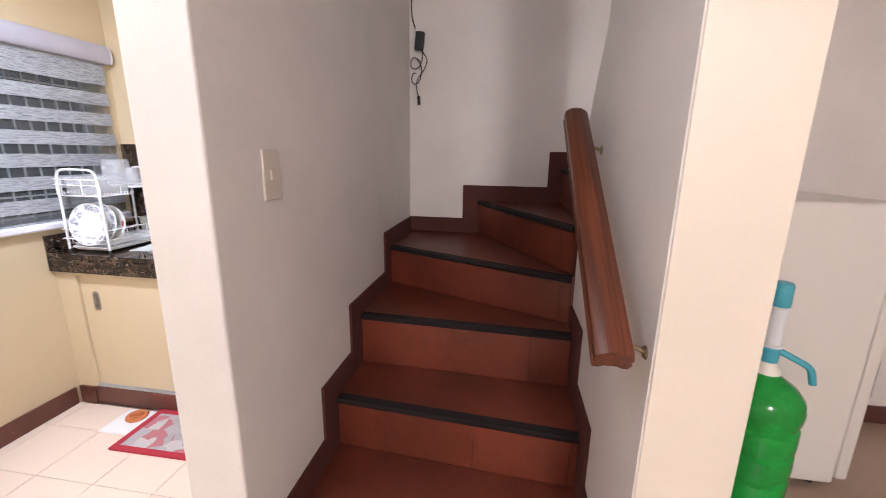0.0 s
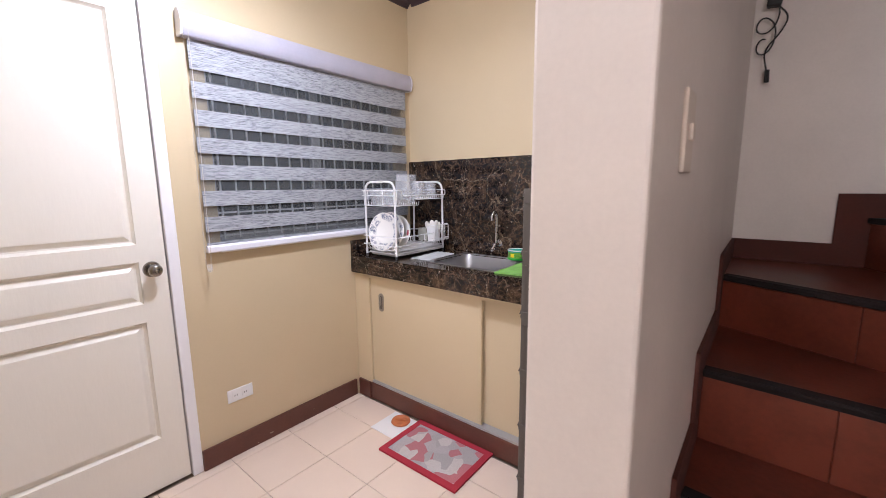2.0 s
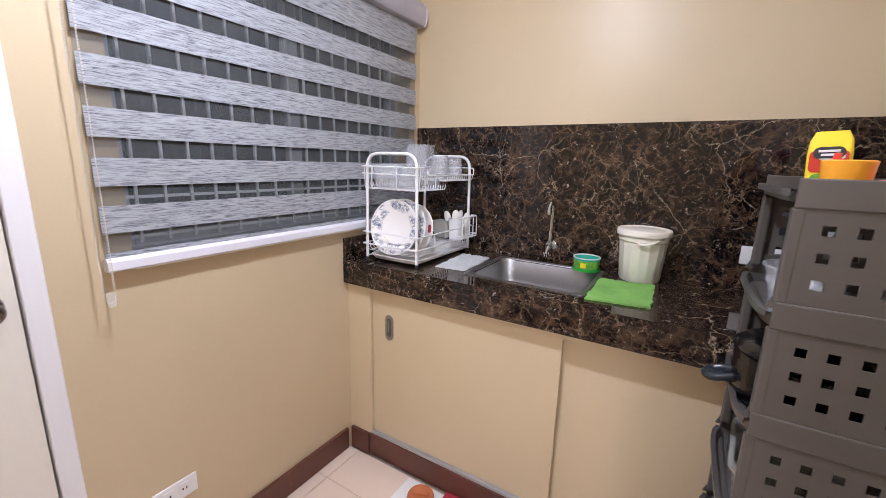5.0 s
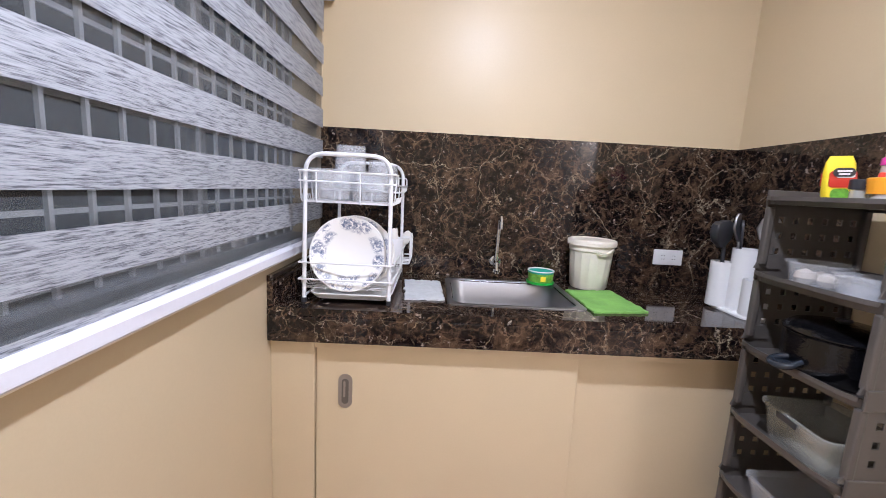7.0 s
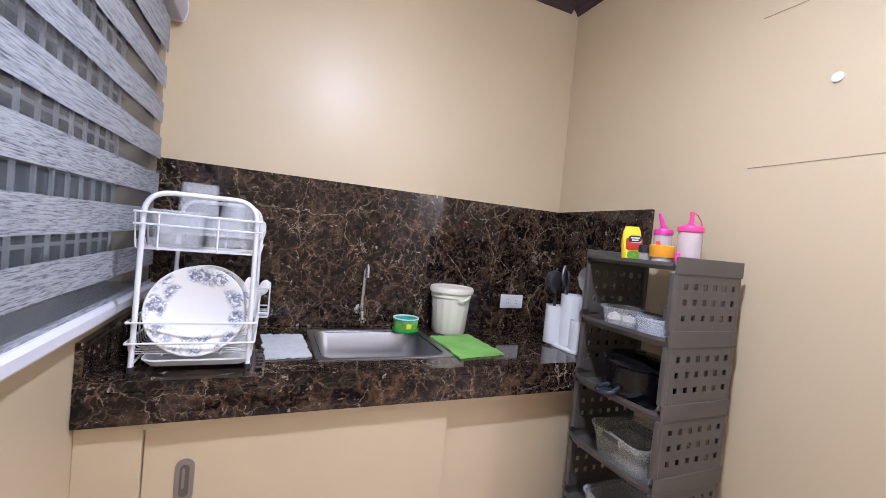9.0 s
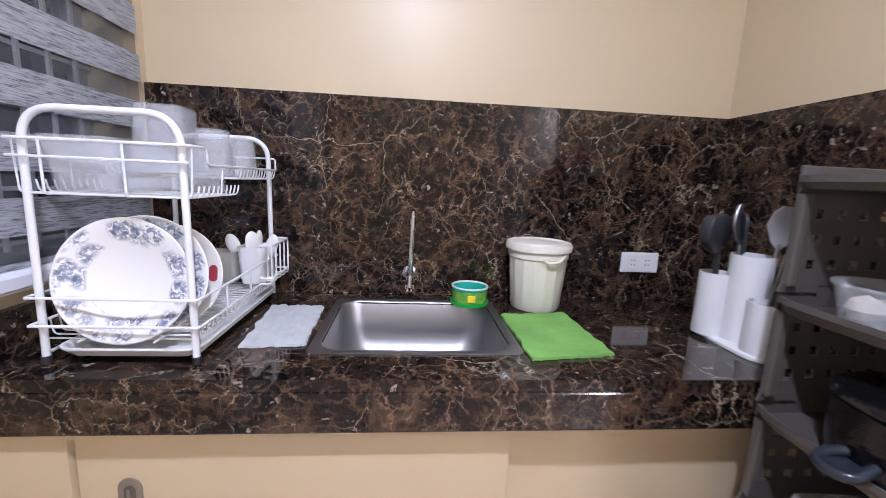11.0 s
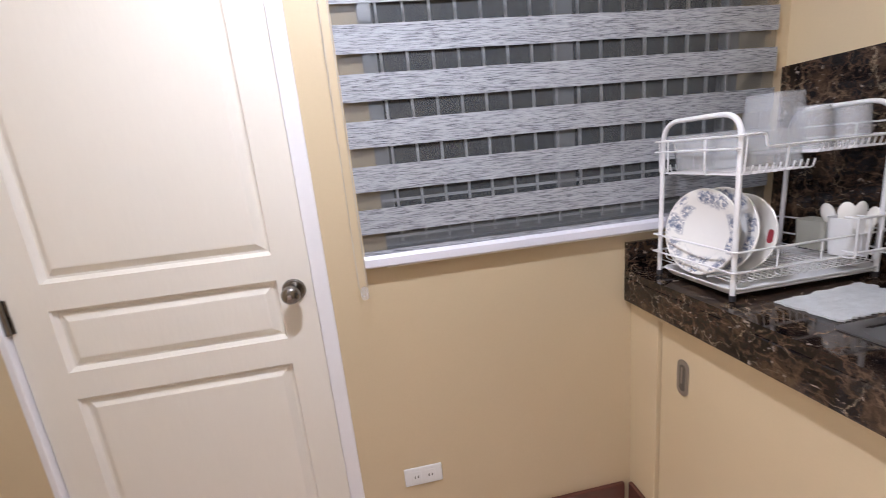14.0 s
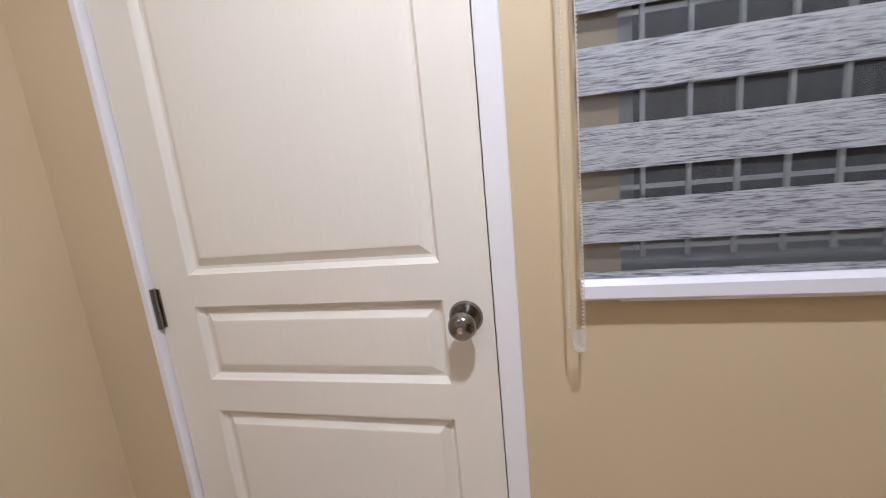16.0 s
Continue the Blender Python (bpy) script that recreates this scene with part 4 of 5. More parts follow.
def rack():
    r = thing("dish_rack", pose(RX, RY, RZ), "two-tier white coated wire dish rack on the worktop", "dish rack")
    hw, depth, top = 0.121, 0.402, 0.420
    for y in (0.0, depth):
        line = bend([(-hw, y, 0.012), (-hw + 0.004, y, top), (hw - 0.004, y, top), (hw, y, 0.012)], 0.055, 8)
        fr = part("end_frame", tube(line, 0.0060, 12), WIRE, r, smooth=True)
        for sx in (-hw, hw):
            part("foot", lathe([(0, 0), (0.0072, 0), (0.0078, 0.014), (0, 0.014)], 12), DARKPLASTIC, fr, "black rubber foot", at=pose(sx, y, 0))
    for sx in (-hw, hw):
        part("side_bar", tube([(sx, 0, 0.018), (sx, depth, 0.018)], 0.003, 8), WIRE, r)
    # lower basket
    z0, z1 = 0.070, 0.118
    for z in (z0, z1):
        part("basket_wire", tube(bend([(-hw - 0.012, -0.012, z), (hw + 0.012, -0.012, z), (hw + 0.012, depth + 0.012, z), (-hw - 0.012, depth + 0.012, z), (-hw - 0.012, -0.010, z)], 0.01, 3), 0.0026, 8), WIRE, r)
    for i in range(22):
        y = 0.008 + i * (depth - 0.016) / 21
        part("basket_wire", tube(bend([(-hw - 0.010, y, z0), (-hw - 0.006, y, 0.042), (hw + 0.006, y, 0.042), (hw + 0.010, y, z0)], 0.008, 3), 0.0016, 6), WIRE, r)
    for y in (0.10, 0.22, 0.33):
        for sx in (-1, 1):
            part("basket_wire", tube([(sx * (hw + 0.012), y, z0), (sx * (hw + 0.012), y, z1)], 0.002, 6), WIRE, r)
    for x in (-0.06, 0.0, 0.06):
        part("basket_wire", tube([(x, -0.012, 0.044), (x, depth + 0.012, 0.044)], 0.0020, 6), WIRE, r)
    # upper basket, deeper at the front
    top_wire = [(-hw - 0.012, -0.012, 0.372), (hw + 0.012, -0.012, 0.372), (hw + 0.012, 0.045, 0.372), (hw + 0.012, 0.050, 0.343), (hw + 0.012, depth + 0.012, 0.343), (-hw - 0.012, depth + 0.012, 0.343), (-hw - 0.012, 0.050, 0.343), (-hw - 0.012, 0.045, 0.372), (-hw - 0.012, -0.010, 0.372)]
    part("basket_wire", tube(bend(top_wire, 0.009, 3), 0.0026, 8), WIRE, r)
    part("basket_wire", tube([(-hw - 0.012, -0.012, 0.345), (hw + 0.012, -0.012, 0.345)], 0.0023, 8), WIRE, r)
    part("basket_wire", tube(bend([(hw + 0.010, depth + 0.012, 0.343), (hw + 0.010, depth + 0.012, 0.372), (-hw - 0.010, depth + 0.012, 0.372), (-hw - 0.010, depth + 0.012, 0.343)], 0.008, 3), 0.0023, 8), WIRE, r)
    for i in range(24):
        y = 0.0 + i * depth / 23
        low = 0.288 if y < 0.19 else 0.320
        rise = (0.372 if y < 0.05 else 0.343) if i % 6 == 0 else low + 0.020
        part("basket_wire", tube(bend([(-hw - 0.012, y, rise), (-hw - 0.008, y, low), (hw + 0.008, y, low), (hw + 0.012, y, rise)], 0.008, 3), 0.0016, 6), WIRE, r)
    for x in (-0.085, 0.035):
        part("basket_wire", tube(bend([(x, -0.012, 0.372), (x, -0.010, 0.287), (x, 0.19, 0.287), (x, 0.195, 0.327), (x, depth + 0.012, 0.327), (x, depth + 0.012, 0.372)], 0.006, 2), 0.0020, 6), WIRE, r)
    # drip tray
    o = rounded(0.235, 0.425, 0.03)
    i_ = rounded(0.205, 0.395, 0.02)
    tr = part("drip_tray", loft([(i_, 0.012), (o, 0.028), (o, 0.031), (rounded(0.228, 0.418, 0.028), 0.031), (i_, 0.016)]), WHITEPLASTIC, r, "white plastic drip tray", smooth=True)
    tr.location = (0.012, depth / 2, 0)
    # cutlery basket hooked on the far side
    for z in (0.085, 0.165):
        part("basket_wire", tube(bend([(hw + 0.012, 0.275, z), (hw + 0.040, 0.275, z), (hw + 0.040, 0.405, z), (hw + 0.012, 0.405, z)], 0.010, 3), 0.0030, 8), WIRE, r)
    for i in range(5):
        y = 0.275 + i * 0.0325
        part("basket_wire", tube(bend([(hw + 0.012, y, 0.165), (hw + 0.040, y, 0.165), (hw + 0.040, y, 0.072), (hw + 0.012, y, 0.072)], 0.008, 3), 0.0022, 6), WIRE, r)


rack()


def plate(m, mat, label, R=0.122):
    p = lathe([(0, 0.0), (0.07 * R / 0.122, 0.0), (0.075 * R / 0.122, 0.003), (0.09 * R / 0.122, 0.012), (R - 0.001, 0.019), (R, 0.021), (R - 0.002, 0.0225), (0.09 * R / 0.122, 0.016), (0.076 * R / 0.122, 0.0065), (0, 0.004)], 64)
    ob = part("dinner_plate", p, mat, smooth=True)
    ob.matrix_basis = m
    return tagged(ob, label, "plate", "plates in the rack")


plate(pose(RX - 0.002, RY + 0.036, RZ + 0.139, 80, 0, 4), CHINA, "white china plate with blue-grey flower rim in the rack", 0.109)
plate(pose(RX + 0.010, RY + 0.074, RZ + 0.139, 79, 0, 3), CHINA, "white china plate with blue-grey flower rim in the rack", 0.109)
rear = pose(RX + 0.026, RY + 0.122, RZ + 0.130, 80, 0, 2)
plate(rear, WHITECHINA, "plain cream-white china plate with a red sticker in the rack", 0.098)
stick = part("sticker", extrude(rounded(0.018, 0.032, 0.0075), "z", 0.0, 0.001), surface("crimson_paper", (0.33, 0.035, 0.05), 0.6, spread=0.15, big=40))
stick.matrix_basis = rear @ pose(0.079, 0.004, 0.0178, 0, -16, 0)
tagged(stick, "small red paper sticker on a plate rim", "sticker")


def tub(w, d, h, m, mat, label, lid=False, name="plastic_tub", t=0.0022):
    k = 0.86
    o0, o1 = rounded(w * k, d * k, 0.018), rounded(w, d, 0.02)
    i0, i1 = rounded(w * k - 2 * t, d * k - 2 * t, 0.017), rounded(w - 2 * t, d - 2 * t, 0.019)
    rim = rounded(w + 0.008, d + 0.008, 0.023)
    ob = part(name, loft([(o0, 0), (o1, h - 0.008), (rim, h - 0.006), (rim, h), (i1, h), (i0, t)]), mat, smooth=True)
    ob.matrix_basis = m
    return tagged(ob, label, "container", "plastic tubs")


tub(0.115, 0.17, 0.090, pose(RX - 0.060, RY + 0.10, RZ + 0.2915, 0, 0, 3), TUBCLEAR, "hazy clear square plastic tub in the upper rack")
tub(0.105, 0.16, 0.085, pose(RX + 0.057, RY + 0.105, RZ + 0.3775, 180, 0, -3), TUBCLEAR, "hazy clear square plastic tub turned upside down")
tub(0.108, 0.12, 0.140, pose(RX - 0.048, RY + 0.262, RZ + 0.4655, 180, 0, 8), TUBCLEAR, "tall hazy clear plastic tub turned upside down")


def tumbler(m, mat, label, r0=0.028, r1=0.036, h=0.095):
    ob = part("tumbler", lathe([(0, 0.0), (r0, 0.0), (r1, h), (r1 - 0.002, h), (r0 - 0.002, 0.004), (0, 0.004)], 28), mat, smooth=True)
    ob.matrix_basis = m
    return tagged(ob, label, "cup", "tumblers in the rack")


tumbler(pose(RX + 0.044, RY + 0.268, RZ + 0.4235, 180, 0, 0), CLEARPLASTIC, "clear plastic tumbler turned upside down", 0.034, 0.043, 0.10)
tumbler(pose(RX + 0.066, RY + 0.350, RZ + 0.4135, 180, 0, 0), CLEARPLASTIC, "clear plastic tumbler turned upside down", 0.034, 0.042, 0.090)

cup = part("cutlery_cup", loft([(rounded(0.054, 0.060, 0.012), 0), (rounded(0.066, 0.072, 0.014), 0.092), (rounded(0.061, 0.067, 0.012), 0.092), (rounded(0.050, 0.056, 0.010), 0.003)]), WHITEPLASTIC, smooth=True)
cup.matrix_basis = pose(RX + 0.10, RY + 0.340, RZ + 0.062)
tagged(cup, "white plastic cutlery cup in the rack", "cup")
cup2 = part("cutlery_cup", loft([(rounded(0.07, 0.05, 0.010), 0), (rounded(0.078, 0.058, 0.012), 0.075), (rounded(0.074, 0.054, 0.010), 0.075), (rounded(0.066, 0.046, 0.008), 0.003)]), FROSTED, smooth=True)
cup2.matrix_basis = pose(RX + 0.02, RY + 0.348, RZ + 0.062)
tagged(cup2, "frosted plastic cutlery box in the rack", "cup")


def spoon(m):
    s = bmesh.new()
    tube([(0, 0, 0), (0, 0.002, 0.05), (0, 0.0, 0.085)], 0.004, 8, bm=s)
    bmesh.ops.create_uvsphere(s, u_segments=14, v_segments=10, radius=1, matrix=pose(0, 0, 0.108) @ Matrix.Diagonal((0.017, 0.005, 0.028, 1)))
    ob = part("plastic_spoon", s, WHITECHINA, smooth=True)
    ob.matrix_basis = m
    tagged(ob, "white plastic soup spoon standing in a cup", "spoon", "spoons in the cup")


for dx, dy, tilt, rz in ((-0.010, 0.004, -24, 0), (0.004, -0.008, -4, 40), (0.008, 0.010, 20, -20), (0.0, 0.0, 10, 80)):
    spoon(pose(RX + 0.10 + dx, RY + 0.340 + dy, RZ + 0.056, 0, tilt, rz))


# ---- things on the worktop ----
def cloth(name, corners, mat, label, seed, lift=0.004, n=36, amp=0.003, scallop=0.0):
    """A thin folded cloth that lies on the worktop, with a wavy outline."""
    rnd = random.Random(seed)
    a, b, c, d = (Vector((*p, 0)) for p in corners)
    bm = bmesh.new()
    top, bot = [], []
    for i in range(n + 1):
        r0, r1 = [], []
        for j in range(n + 1):
            u, v = i / n, j / n
            p = a * (1 - u) * (1 - v) + b * u * (1 - v) + c * u * v + d * (1 - u) * v
            e = min(u, v, 1 - u, 1 - v)
            w = 0.0035 * math.exp(-e * 14)
            p += Vector((w * noise.noise(Vector((v * 7, seed, u * 4))) * 2, w * noise.noise(Vector((u * 7, seed + 9, v * 4))) * 2, 0))
            if scallop:
                p.x += scallop * math.exp(-(1 - u) * 25) * abs(math.sin(v * 14 * math.pi))
                p.y += scallop * math.exp(-v * 25) * abs(math.sin(u * 9 * math.pi))
            h = lift + amp * (noise.noise(Vector((u * 4, v * 4, seed))) + 0.5 * noise.noise(Vector((u * 11, v * 9, seed + 3))))
            p.z = 0.8512 + max(0.002, h)
            r0.append(bm.verts.new(p))
            r1.append(bm.verts.new((p.x, p.y, 0.8510)))
        top.append(r0)
        bot.append(r1)
    for i in range(n):
        for j in range(n):
            bm.faces.new((top[i][j], top[i + 1][j], top[i + 1][j + 1], top[i][j + 1]))
    ring = [(i, 0) for i in range(n)] + [(n, j) for j in range(n)] + [(i, n) for i in range(n, 0, -1)] + [(0, j) for j in range(n, 0, -1)]
    for (i, j), (k, l) in zip(ring, ring[1:] + ring[:1]):
        bm.faces.new((top[i][j], top[k][l], bot[k][l], bot[i][j]))
    return tagged(part(name, bm, mat, smooth=True), label, "cloth")


cloth("green_cloth", ((-1.311, 1.945), (-1.137, 1.966), (-1.129, 1.713), (-1.307, 1.687)), GREENCLOTH, "green microfibre cloth lying flat by the sink", 3, 0.006)
cloth("grey_cloth", ((-1.893, 1.995), (-1.768, 1.992), (-1.757, 1.748), (-1.874, 1.736)), GREYCLOTH, "pale grey scalloped rag lying between rack and sink", 8, 0.004, n=60, scallop=0.006)


def bucket():
    b = thing("lidded_bin", pose(-1.196, 2.036, 0.851), "small ivory plastic bin with a lid on the worktop", "bin")
    seg = 48
    own = bmesh.new()
    prof = [(0.0, 0.0), (0.062, 0.0), (0.066, 0.006), (0.076, 0.14), (0.081, 0.145), (0.081, 0.168), (0.077, 0.172), (0, 0.172)]
    rings = []
    for r, z in prof:
        rings.append([own.verts.new((r * (1 + (0.026 * math.cos(16 * 2 * math.pi * i / seg) if 0.004 < z < 0.141 else 0)) * math.cos(2 * math.pi * i / seg), r * (1 + (0.026 * math.cos(16 * 2 * math.pi * i / seg) if 0.004 < z < 0.141 else 0)) * math.sin(2 * math.pi * i / seg), z)) for i in range(seg)] if r else None)
    for a, c in zip(rings, rings[1:]):
        if a and c:
            for i in range(seg):
                own.faces.new((a[i], a[(i + 1) % seg], c[(i + 1) % seg], c[i]))
    own.faces.new(rings[1][::-1])
    own.faces.new(rings[-2])
    part("body", own, IVORYPLASTIC, b, smooth=True)
    part("lid", lathe([(0, 0.184), (0.056, 0.184), (0.072, 0.181), (0.078, 0.186), (0.086, 0.184), (0.089, 0.176), (0.088, 0.164), (0.083, 0.164), (0.083, 0.172), (0, 0.173)], 48), IVORYPLASTIC, b, smooth=True)
    part("handle", tube(bend([(0.055, -0.062, 0.158), (0.03, -0.086, 0.142), (0.0, -0.090, 0.140), (-0.01, -0.088, 0.146)], 0.02), 0.004, 8), IVORYPLASTIC, b, smooth=True)


bucket()


def sponge_tub():
    b = thing("soap_tub", pose(-1.380, 2.036, 0.8545), "open green tub of dish paste by the sink", "tub")
    part("saucer", lathe([(0, 0), (0.042, 0), (0.051, 0.004), (0.052, 0.012), (0.048, 0.012), (0.046, 0.006), (0, 0.005)], 36), GREENPLASTIC, b, "bright green dish", smooth=True)
    part("rim", lathe([(0.0452, 0.0505), (0.0500, 0.0505), (0.0505, 0.0525), (0.0495, 0.0545), (0.0458, 0.0535), (0.0452, 0.0505)], 36), WHITEPLASTIC, b, "pale rim", smooth=True)
    part("cup", lathe([(0, 0.006), (0.043, 0.006), (0.047, 0.044), (0.0495, 0.047), (0.0495, 0.051), (0.0455, 0.051), (0.042, 0.012), (0, 0.012)], 36), TEALPLASTIC, b, "teal plastic cup", smooth=True)
    part("label", lathe([(0.0442, 0.012), (0.0452, 0.012), (0.0484, 0.043), (0.0474, 0.043), (0.0442, 0.012)], 36), LIMELABEL, b, "lime printed label", smooth=True)
    part("emblem", box(-0.012, -0.0488, 0.017, 0.008, -0.0455, 0.036, 0.002), YELLOW, b, "yellow mark")


sponge_tub()


def utensil_holder():
    h = thing("utensil_holder", pose(-0.828, 1.775, 0.851), "white plastic utensil holder of three joined tubes", "utensil holder")
    spots = ((-0.005, 0.058, 0.155, 0.036), (0.035, 0.012, 0.205, 0.042), (0.020, -0.062, 0.118, 0.038))
    part("foot_plate", loft([([(0.02 + u, v) for u, v in rounded(0.088, 0.205, 0.043)], 0.0), ([(0.02 + u, v) for u, v in rounded(0.088, 0.205, 0.043)], 0.006), ([(0.02 + u, v) for u, v in rounded(0.080, 0.196, 0.039)], 0.010)]), WHITEPLASTIC, h, smooth=True)
    for x, y, z, r in spots:
        part("tube", lathe([(0, 0.008), (r, 0.008), (r, z), (r - 0.003, z), (r - 0.003, 0.014), (0, 0.014)], 36), WHITEPLASTIC, h, at=pose(x, y, 0), smooth=True)
    def tool(name, label, m, shape, mat):
        s = shape()
        o = part(name, s, mat, smooth=True)
        o.matrix_basis = pose(-0.828, 1.775, 0.851) @ m
        tagged(o, label, "utensil", "utensils in the holder")
    def ladle():
        s = tube([(0, 0, 0), (0, 0, 0.20)], 0.006, 8)
        return loft([([(u - 0.018, v) for u, v in rounded(0.02 + 0.075 * k, 0.016 + 0.012 * k, 0.0075)], 0.19 + 0.085 * z) for z, k in ((0, 0.0), (0.25, 0.75), (0.6, 1.0), (0.9, 0.8), (1.0, 0.45))], bm=s)
    def turner():
        s = tube([(0, 0, 0), (0, 0, 0.20)], 0.005, 8)
        return extrude([(u, 0.235 + v) for u, v in rounded(0.062, 0.09, 0.02)], "y", -0.003, 0.003, bm=s)
    def knife():
        return extrude([(-0.012, 0.0), (0.012, 0.0), (0.012, 0.17), (0.009, 0.235), (0.0, 0.262), (-0.012, 0.23)], "y", -0.0016, 0.0016)
    def handle():
        s = tube([(0, 0, 0), (0, 0, 0.12), (0, 0, 0.22)], 0.0045, 10)
        return loft([([(u, v + 0.008 * k) for u, v in rounded(0.010 + 0.052 * k, 0.008, 0.0038)], 0.21 + 0.09 * z) for z, k in ((0, 0.0), (0.15, 0.5), (0.5, 1.0), (0.85, 0.7), (1.0, 0.25))], bm=s)
    tool("ladle", "charcoal plastic ladle standing in the holder", pose(-0.003, 0.058, 0.016, 0, -5, 25), ladle, DARKPLASTIC)
    tool("spatula", "charcoal plastic spatula standing in the holder", pose(0.03, 0.03, 0.016, -3, -2, 60), turner, DARKPLASTIC)
    tool("serving_spoon", "steel serving spoon standing in the holder", pose(0.045, -0.005, 0.016, 2, 5, -35), handle, STEEL)
    tool("serving_fork", "steel serving fork standing in the holder", pose(0.025, 0.02, 0.016, -4, -2, 40), handle, STEEL)
    tool("kitchen_knife", "steel kitchen knife standing in the holder", pose(0.012, -0.060, 0.016, 2, 9, 10), knife, STEEL)
    tool("table_knife", "steel table knife standing in the holder", pose(0.020, -0.072, 0.016, 3, 15, 20), knife, STEEL)


utensil_holder()


# ---- tower of stacking baskets ----
TX0, TX1, TY0, TY1 = -0.940, -0.674, 1.258, 1.570
RIMS = [1.236, 1.045, 0.852, 0.659, 0.466, 0.273, 0.080]       # upper rim of each tray
DROP = 0.044


def tower():
    t = thing("basket_tower", pose(0, 0, 0), "tall warm-grey plastic tower of stacking trays by the partition", "shelf tower")
    hx = [-0.9055 + 0.0385 * i for i in range(6)]
    for n, z in enumerate(RIMS):
        s = part("tray", bmesh_tray(z - (0.036 if n == 0 else DROP), 0.018 if n == 0 else 0.024), GREYPLASTIC, t)
        for y in (TY0 - 0.003, TY1 - 0.003):
            part("tray_side", box(TX0 - 0.002, y, z - DROP, TX1 + 0.002, y + 0.006, z, 0.002), GREYPLASTIC, s)
        for y in ((TY0 + 0.0035, TY1 - 0.0075) if n else ()):
            part("gusset", extrude([(TX0 - 0.012, z - 0.012), (TX0 + 0.060, z - 0.012), (TX0 + 0.056, z + 0.012), (TX0 + 0.040, z + 0.026), (TX0 + 0.018, z + 0.024), (TX0 - 0.004, z + 0.008)], "y", y, y + 0.004), GREYPLASTIC, s)
        part("tray_back", box(TX1 - 0.003, TY0 + 0.003, z - DROP, TX1 + 0.001, TY1 - 0.003, z - 0.004, 0.001), GREYPLASTIC, s)
        if n + 1 == len(RIMS):
            continue
        us = [TX0 + 0.006] + [v for h in hx for v in (h, h + 0.0152)] + [TX1 - 0.002]
        rows = sorted(z - DROP - 0.031 - 0.0410 * i - 0.0080 for i in range(3))
        vs = [RIMS[n + 1] - 0.004] + [v for q in rows for v in (q, q + 0.0160)] + [z - DROP + 0.004]
        solid = lambda i, j: not (i % 2 == 1 and j % 2 == 1)
        for y, side in ((TY0, 0.003), (TY1 - 0.003, 0.003)):
            part("side_panel", perforated(us, vs, solid, side, lambda u, v, w: (u, y + w, v)), GREYPLASTIC, s, "grey panel with square holes")
        for y in (TY0 - 0.001, TY1 - 0.016):
            part("post", box(TX0 - 0.004, y, RIMS[n + 1] - 0.002, TX0 + 0.014, y + 0.017, z - DROP + 0.001, 0.004), GREYPLASTIC, s)
            part("post", box(TX1 - 0.014, y, RIMS[n + 1] - 0.002, TX1, y + 0.017, z - DROP + 0.001, 0.004), GREYPLASTIC, s)
    for x in (TX0 + 0.04, TX1 - 0.04):
        for y in (TY0 + 0.04, TY1 - 0.04):
            c = part("castor", tube([(x, y - 0.009, 0.007), (x, y + 0.009, 0.007)], 0.022, 18), DARKPLASTIC, t, "black castor wheel")
            part("fork", box(x - 0.010, y - 0.013, 0.006, x + 0.010, y + 0.013, 0.0365, 0.003), GREYPLASTIC, c)


def bmesh_tray(z, lip=0.034):
    """The floor of one basket with its curved front lip."""
    bm = box(TX0 + 0.004, TY0 + 0.003, z, TX1 - 0.003, TY1 - 0.003, z + 0.006)
    line, n = [], 14
    for i in range(n + 1):
        u = i / n
        y = TY0 + 0.006 + (TY1 - TY0 - 0.012) * u
        line.append((y, TX0 + 0.004 - 0.013 * (1 - abs(2 * u - 1) ** 6)))
    lo = [bm.verts.new((x, y, z)) for y, x in line]
    lo2 = [bm.verts.new((x - 0.008, y, z + lip)) for y, x in line]
    hi2 = [bm.verts.new((x - 0.004, y, z + lip)) for y, x in line]
    hi = [bm.verts.new((x + 0.004, y, z + 0.006)) for y, x in line]
    bk = [bm.verts.new((TX0 + 0.006, y, z + 0.006)) for y, x in line]
    bk0 = [bm.verts.new((TX0 + 0.006, y, z)) for y, x in line]
    out = [bm.verts.new((x - 0.013, y, z + lip + 0.002)) for y, x in line]
    out2 = [bm.verts.new((x - 0.013, y, z + lip - 0.008)) for y, x in line]
    chain = [bk0, lo, lo2, out2, out, hi2, hi, bk]
    for a, b in zip(chain, chain[1:]):
        for i in range(n):
            bm.faces.new((a[i], a[i + 1], b[i + 1], b[i]))
    return bm


tower()


# what stands in the tower
def on_tray(k):
    return RIMS[k + 1] - DROP + 0.0065


bowl = part("plastic_bowl", lathe([(0, 0.0), (0.046, 0.0), (0.052, 0.004), (0.064, 0.054), (0.068, 0.056), (0.068, 0.060), (0.062, 0.060), (0.050, 0.006), (0, 0.004)], 36), CLEARPLASTIC, smooth=True)
bowl.matrix_basis = pose(-0.868, 1.470, on_tray(0))
tagged(bowl, "clear round plastic bowl with garlic in the tower", "container", "plastic tubs")
tub(0.085, 0.085, 0.055, pose(-0.893, 1.340, on_tray(0), 0, 0, 12), CLEARPLASTIC, "small clear plastic cup in the tower", name="plastic_cup")
tub(0.10, 0.10, 0.085, pose(-0.765, 1.345, on_tray(0), 0, 0, 0), TUBCLEAR, "hazy plastic jar at the back of the tower", name="plastic_jar")
GARLIC = surface("garlic_skin", (0.62, 0.55, 0.48), 0.5, spread=0.15, big=40)
